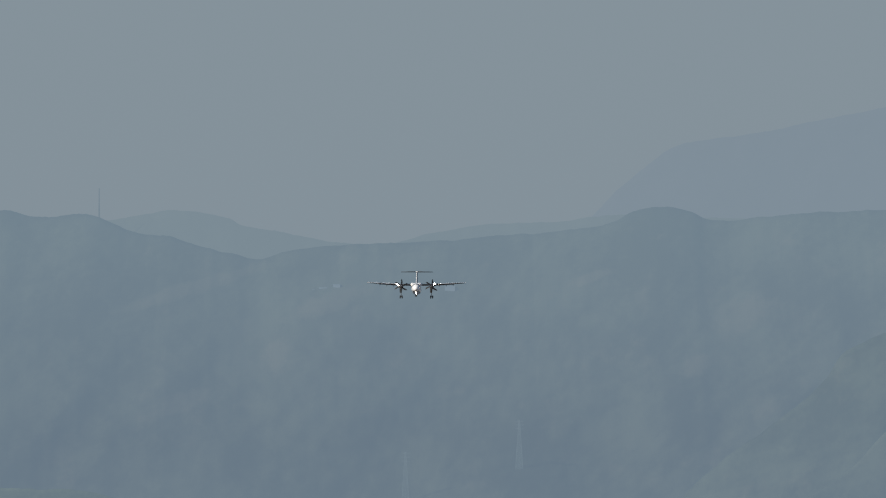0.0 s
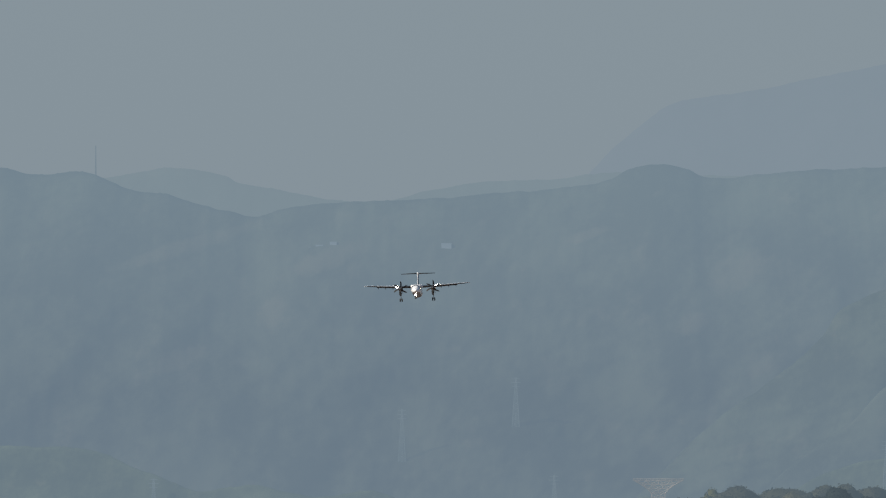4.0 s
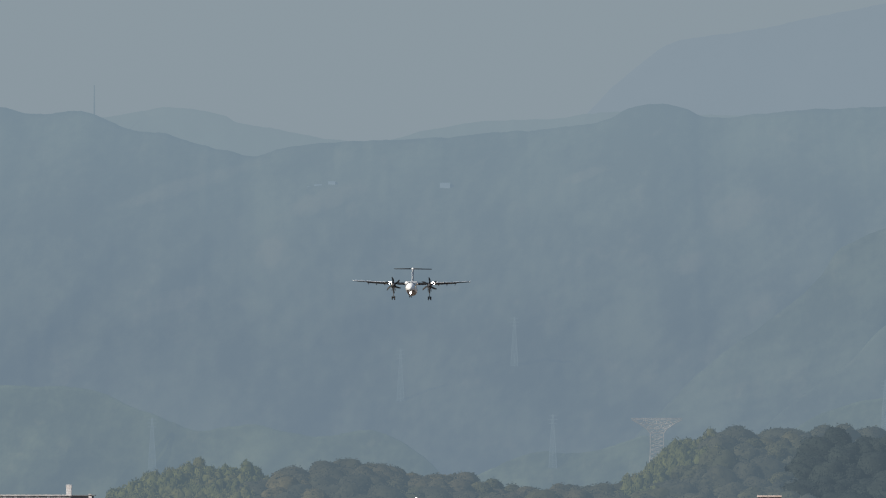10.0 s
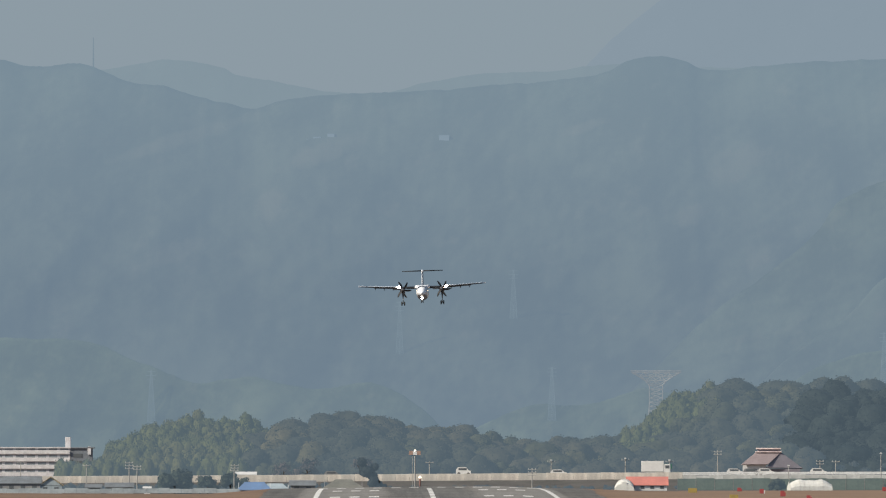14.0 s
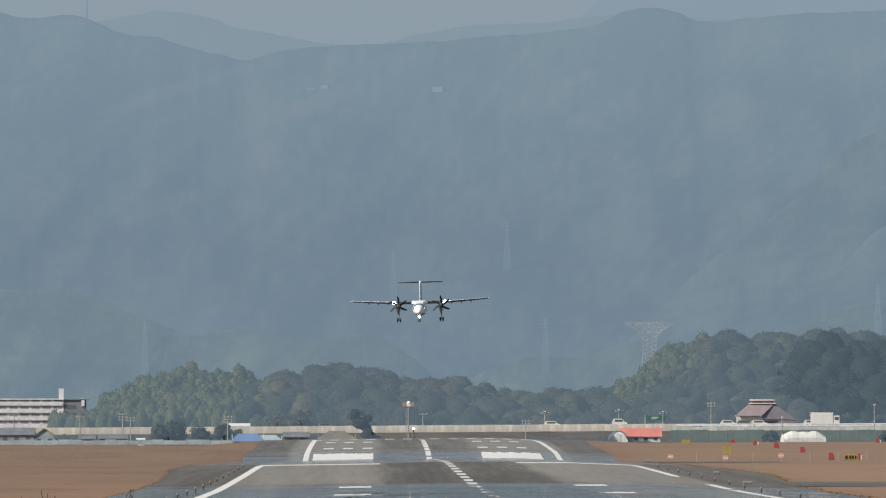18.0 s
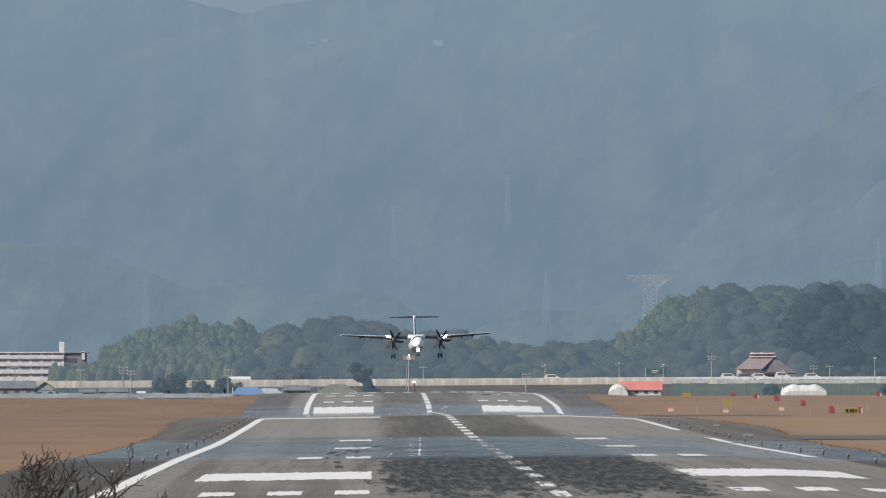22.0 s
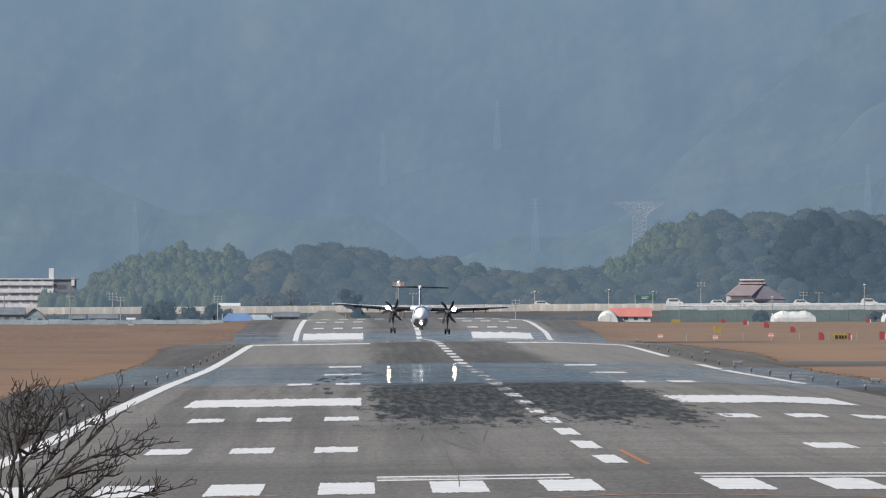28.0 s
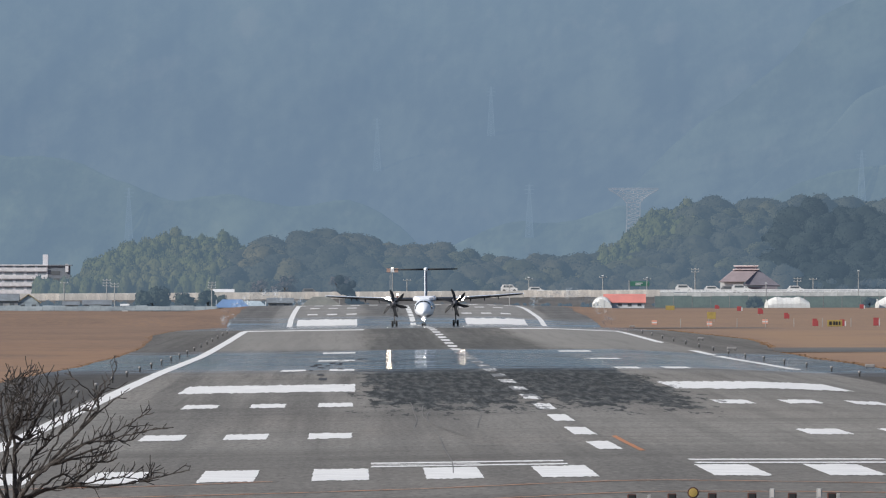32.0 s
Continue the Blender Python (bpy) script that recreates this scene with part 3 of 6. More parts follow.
# ---- the wooded hill behind the field ----
def leafy(name, dark, light, warm, scale=0.14, haze=0.0, fine=0.8, tall=1.0, gaps=0.5):
    m = mat(name, dark, 0.8, 0, 0.1)
    n = Net(m)
    geo = n.t.nodes.new("ShaderNodeNewGeometry")
    big = n.noise(n.place((scale, scale * 0.6, scale)), 1.0, 2)
    wide = n.noise(n.place((scale * 0.22, scale * 0.1, scale * 0.22)), 1.0, 2)
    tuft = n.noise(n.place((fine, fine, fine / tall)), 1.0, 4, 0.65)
    tone = n.mix(n.span(big, 0.32, 0.68), dark, light)
    tone = n.mix(n.math("MULTIPLY", n.span(wide, 0.48, 0.62), 0.75), tone, warm)
    # hollows between the tufts are painted darker, as their shade
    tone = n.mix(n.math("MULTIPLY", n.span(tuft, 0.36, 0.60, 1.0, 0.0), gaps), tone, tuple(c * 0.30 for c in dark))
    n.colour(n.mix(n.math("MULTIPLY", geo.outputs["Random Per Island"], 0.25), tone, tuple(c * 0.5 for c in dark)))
    n.bump(tuft, 0.45, 0.8)
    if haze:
        # painted haze: a bluish glow mixed over the leaves, as of three kilometres
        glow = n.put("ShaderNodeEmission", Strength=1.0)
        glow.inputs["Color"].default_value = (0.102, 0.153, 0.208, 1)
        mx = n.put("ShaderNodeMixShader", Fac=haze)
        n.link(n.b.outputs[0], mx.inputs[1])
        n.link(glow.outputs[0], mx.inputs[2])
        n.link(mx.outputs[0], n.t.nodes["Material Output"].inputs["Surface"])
    return m


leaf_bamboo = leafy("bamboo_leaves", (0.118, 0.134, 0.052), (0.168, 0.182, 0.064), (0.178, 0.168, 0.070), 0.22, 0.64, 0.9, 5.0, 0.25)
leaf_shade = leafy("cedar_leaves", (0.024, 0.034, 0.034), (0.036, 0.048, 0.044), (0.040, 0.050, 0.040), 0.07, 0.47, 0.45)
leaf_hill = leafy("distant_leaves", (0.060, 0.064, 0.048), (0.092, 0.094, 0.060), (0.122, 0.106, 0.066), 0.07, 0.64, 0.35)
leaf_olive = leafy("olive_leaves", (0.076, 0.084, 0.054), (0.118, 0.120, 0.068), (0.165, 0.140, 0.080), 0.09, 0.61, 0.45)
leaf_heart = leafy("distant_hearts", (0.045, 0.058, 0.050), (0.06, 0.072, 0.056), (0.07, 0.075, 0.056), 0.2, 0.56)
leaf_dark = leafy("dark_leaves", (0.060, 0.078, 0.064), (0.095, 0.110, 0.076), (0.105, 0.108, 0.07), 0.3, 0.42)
bark = worn("bark", (0.075, 0.062, 0.05), (0.04, 0.034, 0.03), 0.9, 6.0, bump=0.5)

# the wood's skyline
HILL = [(-220, 12), (-130, 6), (-92, 4), (-84, 6), (-77, 8.4), (-72, 10.7), (-66, 14.1), (-60, 16), (-53, 16.9), (-47, 16.1), (-41, 16.4), (-39, 15.4), (-34, 14.9), (-30, 16), (-26, 16), (-23, 17.2),
        (-17.6, 18), (-14, 18.5), (-10, 18.4), (-6, 16.9), (-2, 15), (1, 13.8), (4.6, 14.9), (8.5, 15), (16, 13.5), (21, 12.3), (27, 11.6), (31, 11.4), (35, 12.3), (40, 11.9),
        (45, 12.3), (49, 13.7), (53.6, 15.7), (57.4, 20.3), (61, 22.7), (65, 23.2), (72, 25.4), (79, 24.8), (88, 25.7), (92, 25.4), (94, 26.6), (97, 26.5), (104, 25.7), (114, 26.3), (160, 24), (240, 10)]


def hill_ground(x, d):
    """The hill's soil under the trees: it climbs from the road to its crest."""
    t = ramp(d, 3395, 3520)
    back = ramp(d, 3540, 3640)
    return 1.2 + max(0.0, smooth_table(HILL, x) - 8.2) * t * (1 - 0.8 * back)


verts, faces = [], []
for j in range(25):
    d = 3390 + 10.5 * j
    for i in range(160):
        x = -230 + 480 * i / 159
        verts.append((x, d, hill_ground(x, d) - 1.8))
for j in range(24):
    for i in range(159):
        k = j * 160 + i
        faces.append((k, k + 1, k + 161, k + 160))
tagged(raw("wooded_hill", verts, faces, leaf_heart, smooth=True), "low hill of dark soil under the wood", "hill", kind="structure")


def foliage(rng, centres, radii, per, size, flat=0.8, lumps=7, stray=0.24, shell=(0.26, 0.40)):
    """Leaf clumps round crown centres: arrays of quads, more of them above, gathered in lumps with gaps between."""
    vs, fs = [], []
    base = 0
    for c, r in zip(centres, radii):
        axes = rng.normal(size=(lumps, 3))
        axes[:, 2] = np.abs(axes[:, 2]) * 0.9 - 0.25
        axes /= np.linalg.norm(axes, axis=1)[:, None]
        pick = rng.integers(0, lumps, per)
        reach = rng.uniform(0.35, 0.62, lumps)[pick]
        inner = axes[pick] * reach[:, None]
        spread = rng.normal(size=(per, 3))
        spread /= np.linalg.norm(spread, axis=1)[:, None]
        p = inner + spread * rng.uniform(*shell, (per, 1))
        out = p / (np.linalg.norm(p, axis=1)[:, None] + 1e-6)
        nrm = out + rng.normal(size=(per, 3)) * stray + np.array((0, 0, 0.15))
        nrm /= np.linalg.norm(nrm, axis=1)[:, None]
        p = p * r * np.array((1, 1, flat)) + c
        u = np.cross(nrm, rng.normal(size=(per, 3)))
        u /= np.linalg.norm(u, axis=1)[:, None]
        w = np.cross(nrm, u)
        s = size * r * rng.uniform(0.6, 1.25, (per, 1))
        k = rng.uniform(0.5, 1.0, (per, 1))
        quad = np.stack([p - u * s, p - w * s * k, p + u * s, p + w * s * k], 1).reshape(-1, 3)
        vs.append(quad)
        fs.append(np.arange(per * 4).reshape(-1, 4) + base)
        base += per * 4
    return np.concatenate(vs), np.concatenate(fs)


def leaf_mesh(name, vs, fs, material, parent=None, label="", body=None):
    """A mesh of leaf quads, with a crown body of smooth triangles under them where one is given."""
    me = bpy.data.meshes.new(name)
    corners, starts, soft = fs.ravel(), np.arange(len(fs)) * 4, np.zeros(len(fs), bool)
    if body:
        starts = np.concatenate([starts, fs.size + np.arange(len(body[1])) * 3])
        corners = np.concatenate([corners, (body[1] + len(vs)).ravel()])
        soft = np.concatenate([soft, np.ones(len(body[1]), bool)])
        vs = np.concatenate([vs, body[0]])
    me.vertices.add(len(vs))
    me.vertices.foreach_set("co", vs.astype(np.float32).ravel())
    me.loops.add(len(corners))
    me.loops.foreach_set("vertex_index", corners.astype(np.int32))
    me.polygons.add(len(starts))
    me.polygons.foreach_set("loop_start", starts.astype(np.int32))
    me.polygons.foreach_set("use_smooth", soft)
    me.update(calc_edges=True)
    me.validate()
    me.materials.append(material)
    ob = new(name, me)
    if parent:
        ob.parent = parent
    if label:
        tagged(ob, label)
    return ob


def ball(steps):
    b = bmesh.new()
    bmesh.ops.create_icosphere(b, subdivisions=steps, radius=1.0)
    v, f = np.array([p.co[:] for p in b.verts]), np.array([[p.index for p in q.verts] for q in b.faces])
    b.free()
    return v, f


def crowns(rng, centres, radii, flat, per, size, steps, knobs=14, rough=0.30, droop=1.0):
    """Tree crowns as swelling bodies of foliage, each with leaf sprays that break up its skin and its edge."""
    unit, tri = ball(steps)
    bv, bt, qv = [], [], []
    for c, r in zip(centres, radii):
        ways = rng.normal(size=(knobs, 3))
        ways /= np.linalg.norm(ways, axis=1)[:, None]
        reach = rng.uniform(0.75, 1.15, knobs)
        grow = np.array((1, 1, flat)) * r

        def swell(p):
            near = np.clip(p @ ways.T, 0, 1) ** 5 * reach
            return 0.72 + rough * near.max(1) + 0.10 * near.sum(1) / 2

        bt.append(tri + len(unit) * len(bv))
        bv.append(unit * swell(unit)[:, None] * grow * 0.95 + c)
        p = rng.normal(size=(per, 3))
        p[:, 2] = np.abs(p[:, 2]) * 1.1 - 0.35
        p /= np.linalg.norm(p, axis=1)[:, None]
        nrm = p + rng.normal(size=(per, 3)) * 0.45
        nrm /= np.linalg.norm(nrm, axis=1)[:, None]
        at = p * (swell(p) * rng.uniform(0.90, 1.02, per))[:, None] * grow + c
        u = np.cross(nrm, rng.normal(size=(per, 3)))
        u /= np.linalg.norm(u, axis=1)[:, None]
        w = np.cross(nrm, u)
        s = size * rng.uniform(0.6, 1.3, (per, 1))
        tall = np.array((1, 1, droop))
        qv.append(np.stack([at - u * s * tall, at - w * s * tall * 0.6, at + u * s * tall, at + w * s * tall * 0.6], 1).reshape(-1, 3))
    qv = np.concatenate(qv)
    return qv, np.arange(len(qv)).reshape(-1, 4), (np.concatenate(bv), np.concatenate(bt))


rng = np.random.default_rng(4)
centres, radii, kinds = [], [], []
for row in range(16):
    d = 3400 + 8.5 * row
    x = -125.0 - rng.uniform(0, 4)
    while x < 160:
        r = rng.choice((rng.uniform(2.4, 3.6), rng.uniform(3.8, 6.0)))
        dd = d + rng.uniform(-3, 3)
        z = hill_ground(x, dd)
        if (z > 1.9 or row < 2) and x > -84:
            tall = rng.uniform(1.4, 4.4)
            if z < 2.2:
                tall, r = tall * 0.7, r * 0.8
            top = hill_ground(x, 3525)
            wave = fbm(x * 0.06, dd * 0.04, 1.0, 2)
            # bands of different wood slant up the eastern shoulder
            over = z - (9.0 + 0.366 * (x - 53.6)) + 2.0 * wave
            if x < -38 + 7 * wave:
                kind = 1
            elif x < 48:
                kind = 3 if rng.random() < (0.5 if -38 < x < -26 or 12 < x < 24 else 0.15) else 0
            elif x > 88 + 8 * wave and z < top - 1.0:
                kind = 2
            elif z > top - 4.5 and x < 90:
                kind = 1 if x < 70 else 3 if rng.random() < 0.5 else 0
            elif 1.0 < over:
                kind = 2
            elif -4.5 < over:
                kind = 3 if rng.random() < 0.35 else 0
            else:
                kind = 0 if rng.random() < 0.7 else 3
            if kind == 1:
                r = rng.uniform(1.4, 2.4)
            centres.append((x, dd, z + tall - r * 0.25))
            radii.append(r)
            kinds.append(kind)
        x += r * rng.uniform(0.7, 1.1)
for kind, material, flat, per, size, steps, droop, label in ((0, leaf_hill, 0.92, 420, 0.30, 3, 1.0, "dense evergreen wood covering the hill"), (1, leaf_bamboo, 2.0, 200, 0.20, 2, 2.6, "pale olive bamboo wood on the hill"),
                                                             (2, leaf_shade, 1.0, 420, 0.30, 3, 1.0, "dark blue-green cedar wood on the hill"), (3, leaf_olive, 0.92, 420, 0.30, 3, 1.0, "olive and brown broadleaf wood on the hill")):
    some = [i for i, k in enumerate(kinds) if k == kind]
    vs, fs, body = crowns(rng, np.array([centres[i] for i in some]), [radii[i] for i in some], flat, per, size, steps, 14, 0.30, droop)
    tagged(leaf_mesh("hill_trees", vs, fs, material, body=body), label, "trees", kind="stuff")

# ---- the airliner: a white twin turboprop, nose towards the camera, its origin between the main wheels on the ground ----
plane_white = worn("plane_white", (0.77, 0.815, 0.875), (0.69, 0.73, 0.79), 0.32, 0.3, spec=0.4)
edge_highlight = worn("edge_highlight", (0.66, 0.76, 0.92), (0.56, 0.66, 0.82), 0.5, 0.5, spec=0.2)
belly_shade_grey = worn("belly_shade_grey", (0.19, 0.195, 0.21), (0.13, 0.135, 0.15), 0.5, 0.5)
nacelle_grey = worn("nacelle_grey", (0.10, 0.105, 0.12), (0.06, 0.064, 0.075), 0.45, 0.6)
wing_grey = worn("wing_grey", (0.040, 0.050, 0.070), (0.026, 0.034, 0.050), 0.6, 0.5, spec=0.15)
boot_black = worn("boot_black", (0.020, 0.023, 0.028), (0.028, 0.030, 0.034), 0.6, 0.6, spec=0.15)
blade_grey = worn("blade_grey", (0.026, 0.030, 0.036), (0.018, 0.020, 0.024), 0.55, 0.8, spec=0.2)
tyre_rubber = worn("tyre_rubber", (0.018, 0.018, 0.019), (0.026, 0.026, 0.026), 0.85, 2.0)
gear_metal = worn("gear_metal", (0.12, 0.125, 0.13), (0.08, 0.08, 0.085), 0.5, 1.5, metal=0.2)
cockpit_glass = mat("cockpit_glass", (0.012, 0.014, 0.017), 0.12, 0, 0.25)
landing_glow = mat("landing_glow", (0.9, 0.9, 0.88), 0.2, 0, 0.5, (1.0, 0.78, 0.58), 34.0)
nose_glow = mat("nose_glow", (0.9, 0.9, 0.9), 0.2, 0, 0.5, (1.0, 0.97, 0.92), 22.0)
trim_navy = worn("trim_navy", (0.02, 0.035, 0.11), (0.018, 0.03, 0.09), 0.4, 0.5)

airliner = thing("airliner", 0, 2130, level(2130), "white twin-propeller high-wing regional airliner with landing lights on", "airplane")
BODY = [(-16.4, 2.06, 0.04), (-16.15, 2.09, 0.36), (-15.5, 2.22, 0.72), (-14.6, 2.40, 1.02), (-13.4, 2.56, 1.24), (-12.0, 2.64, 1.33),
        (-10.5, 2.65, 1.345), (6.5, 2.65, 1.345), (9.0, 2.85, 1.2), (12.0, 3.22, 0.86), (14.6, 3.62, 0.46), (16.2, 3.85, 0.12)]


def skin(y, angle, out=0.0):
    """A point of the fuselage's skin, angle from the top towards +x."""
    z = smooth_table([(b[0], b[1]) for b in BODY], y)
    r = smooth_table([(b[0], b[2]) for b in BODY], y) + out
    return (math.sin(angle) * r, y, z + math.cos(angle) * r)


bm = bmesh.new()
ys = [-16.4, -16.3, -16.1, -15.8, -15.4, -14.9, -14.3, -13.6, -12.8, -12, -10.5, -6, -2, 2, 6.5, 8, 9.5, 11, 12.5, 14, 15.2, 16.2]
loft(bm, [[skin(y, 2 * math.pi * i / 28) for i in range(28)] for y in ys])
fuselage = part("fuselage", bm, plane_white, airliner, smooth=True)


def pane(name, a0, a1, y0, y1, lean, parent):
    """A window pane that follows the skin between two angles and two stations."""
    b = bmesh.new()
    rows = []
    for i in range(4):
        t = i / 3
        row = []
        for j in range(4):
            a = a0 + (a1 - a0) * j / 3
            row.append(skin(y0 + (y1 - y0) * t + lean * abs(math.degrees(a)) / 60, a, 0.012))
        rows.append(row)
    loft(b, rows, False, False)
    return part(name, b, cockpit_glass, parent, smooth=True)


for s in (-1, 1):
    for a0, a1, y0, y1 in ((1.5, 29, -14.3, -13.5), (31, 60, -14.4, -13.5), (62, 88, -14.5, -13.7)):
        pane("cockpit_window", radians(s * a0), radians(s * a1), y0, y1, 0.25, fuselage)
    for k in range(24):
        pane("cabin_window", radians(s * 66), radians(s * 80), -10.4 + k * 0.78, -10.1 + k * 0.78, 0, fuselage)
    for y in (-12.3, 9.0):
        b = bmesh.new()
        loft(b, [[skin(y + dy, radians(s * a), 0.008) for a in range(62, 118, 8)] for dy in (0, 0.38, 0.76)], False, False)
        part("cabin_door", b, plane_white, fuselage, smooth=True)
# grey skin round the belly paints in the shade of the underside
b = bmesh.new()
loft(b, [[skin(y, radians(a), 0.01) for a in range(130, 231, 10)] for y in (-15.6, -14.8, -13.6, -12.4, -10.5, -6, 0, 6.2)], False, False)
part("belly_shade", b, belly_shade_grey, fuselage, smooth=True)


def foil(x, y0, chord, z, thick, n=7):
    """A wing section at x: leading edge y0."""
    top, low = [], []
    for i in range(n + 1):
        t = (1 - math.cos(math.pi * i / n)) / 2
        h = 5 * thick * (0.2969 * math.sqrt(t) - 0.126 * t - 0.3516 * t * t + 0.2843 * t**3 - 0.1015 * t**4)
        top.append((x, y0 + chord * t, z + h * 1.15))
        low.append((x, y0 + chord * t, z - h * 0.75))
    return top + low[-2:0:-1]


WING = [(0.0, -2.0, 3.3, 4.00, 0.42), (4.4, -2.0, 3.3, 4.00, 0.40), (9.5, -1.5, 2.4, 4.27, 0.30), (13.6, -1.05, 1.55, 4.53, 0.22), (14.2, -0.75, 1.05, 4.57, 0.12)]
for s in (-1, 1):
    b = bmesh.new()
    loft(b, [foil(s * x, y, c, z, th) for x, y, c, z, th in WING])
    wing = part("wing", b, wing_grey, airliner, smooth=False)
    b = bmesh.new()
    for (xa, ya, ca, za, ta), (xb, yb, cb, zb, tb) in zip(WING[:-1], WING[1:]):
        rings = []
        for k in range(5):
            t = k / 4
            x, y, z, th = xa + (xb - xa) * t, ya + (yb - ya) * t, za + (zb - za) * t, ta + (tb - ta) * t
            rings.append(circle((s * x, y + th * 0.22, z - th * 0.26), th * 0.40, "x", 8, th * 0.44))
        loft(b, rings, True)
    part("de_icing_boot", b, boot_black, wing, "black rubber leading edge", smooth=True)
    # a white strip paints the sun's highlight along the upper leading edge
    b = bmesh.new()
    rings = []
    for (xa, ya, ca, za, ta), (xb, yb, cb, zb, tb) in zip(WING[1:], WING[2:]):
        for k in range(4):
            t = k / 4
            th = ta + (tb - ta) * t
            rings.append(circle((s * (xa + (xb - xa) * t), ya + (yb - ya) * t + th * 0.25, za + (zb - za) * t + th * 0.44), 0.045, "x", 6, 0.060 - 0.012 * (xa > 9)))
    loft(b, rings)
    part("highlight_strip", b, edge_highlight, wing, "white strip painted as the sunlit upper leading edge", smooth=True)
    for xa, xb in ((1.5, 3.5), (5.4, 11.0)):
        b = bmesh.new()
        za, zb = (4.0, 4.0) if xa < 4 else (4.06, 4.36)
        loft(b, [[(s * xa, 1.0, za - 0.03), (s * xa, 2.2, za - 0.18), (s * xa, 2.15, za - 0.24), (s * xa, 0.9, za - 0.14)],
                 [(s * xb, 0.75, zb - 0.03), (s * xb, 1.8, zb - 0.14), (s * xb, 1.75, zb - 0.2), (s * xb, 0.7, zb - 0.12)]])
        part("flap", b, wing_grey, wing)
    for x, z in ((6.6, 4.03), (8.6, 4.14), (10.6, 4.27)):
        b = bmesh.new()
        loft(b, [circle((s * x, y, z - 0.18 - max(0, y - 0.8) * 0.25), r, "y", 8, r * 1.4) for y, r in ((-0.4, 0.02), (0.2, 0.09), (1.2, 0.1), (2.2, 0.02))])
        part("flap_fairing", b, wing_grey, wing, smooth=True)
    b = bmesh.new()
    loft(b, [circle((s * 14.22, y, 4.57), r, "y", 8) for y, r in ((-0.8, 0.03), (-0.6, 0.13), (0.1, 0.13), (0.4, 0.03))])
    part("tip_fairing", b, plane_white, wing, smooth=True)
    # landing light in the leading edge outboard of the engine
    b = bmesh.new()
    loft(b, [circle((s * 5.32, y, 4.04), r, "y", 16, r * 0.86) for y, r in ((-1.7, 0.36), (-2.2, 0.40), (-2.3, 0.33), (-2.35, 0.12))])
    part("landing_light", b, landing_glow, wing, "lit white landing light", smooth=True)
    # engine nacelle
    b = bmesh.new()
    loft(b, [circle((s * 4.42, y, z), rx, "y", 18, rz) for y, z, rx, rz in
             ((-4.3, 3.38, 0.38, 0.38), (-4.1, 3.34, 0.50, 0.54), (-3.4, 3.31, 0.58, 0.68), (-2.0, 3.36, 0.62, 0.76), (0.5, 3.46, 0.60, 0.76),
              (2.6, 3.63, 0.48, 0.62), (4.2, 3.83, 0.25, 0.32), (4.8, 3.88, 0.08, 0.1))])
    nacelle = part("nacelle", b, nacelle_grey, airliner, smooth=True)
    b = bmesh.new()
    loft(b, [circle((s * 4.42, y, 2.74), r, "y", 12, r * 0.55) for y, r in ((-4.05, 0.24), (-4.0, 0.30), (-3.3, 0.34), (-2.4, 0.2))])
    part("air_intake", b, nacelle_grey, nacelle, smooth=True)
    b = bmesh.new()
    loft(b, [circle((s * 4.42, y, 2.74), 0.22, "y", 12, 0.12) for y in (-4.075, -4.06)])
    part("intake_mouth", b, boot_black, nacelle)
    b = bmesh.new()
    loft(b, [circle((s * 4.42 + s * 0.5, y, 3.3), 0.14, "y", 10) for y in (0.3, 1.2)])
    part("exhaust", b, gear_metal, nacelle, smooth=True)
    for side in (-1, 1):
        part("gear_door", boxed(s * 4.42 + side * 0.46 - 0.02, s * 4.42 + side * 0.46 + 0.02, -0.8, 1.2, 2.12, 2.9, 0.01), nacelle_grey, nacelle)
    # main undercarriage
    b = bmesh.new()
    rod(b, (s * 4.42, 0.1, 3.0), (s * 4.42, 0.0, 1.6), 0.13, 0.12, 10)
    rod(b, (s * 4.42, 0.0, 1.7), (s * 4.42, 0.0, 0.45), 0.085, 0.085, 10)
    rod(b, (s * 4.42 - 0.45, 0.0, 0.45), (s * 4.42 + 0.45, 0.0, 0.45), 0.06, 0.06, 8)
    leg = part("main_gear_leg", b, gear_metal, airliner, smooth=True)
    b = bmesh.new()
    rod(b, (s * 4.42 - 0.2, 1.6, 2.75), (s * 4.42, 0.05, 1.35), 0.05, 0.05, 6)
    rod(b, (s * 4.42 + 0.2, 1.6, 2.75), (s * 4.42, 0.05, 1.35), 0.05, 0.05, 6)
    part("drag_strut", b, gear_metal, leg)
    for side in (-1, 1):
        b = bmesh.new()
        x = s * 4.42 + side * 0.29
        loft(b, [circle((x + dx, 0, 0.45), r, "x", 20) for dx, r in ((-0.15, 0.30), (-0.14, 0.41), (-0.08, 0.45), (0.08, 0.45), (0.14, 0.41), (0.15, 0.30))])
        wheel = part("main_wheel", b, tyre_rubber, leg, smooth=False)
# wing centre fairing over the cabin: a flat-topped block wider than the cabin
b = bmesh.new()
loft(b, [[(x * w, y, z) for x, z in ((-1, 3.80), (-1, 4.16), (-0.86, top), (0.86, top), (1, 4.16), (1, 3.80), (0.7, 3.62), (-0.7, 3.62))]
         for y, w, top in ((-3.4, 0.7, 4.12), (-2.7, 1.45, 4.36), (-2.2, 1.68, 4.42), (1.2, 1.68, 4.42), (2.8, 1.3, 4.25), (4.2, 0.6, 3.98))])
part("wing_root_fairing", b, plane_white, airliner)
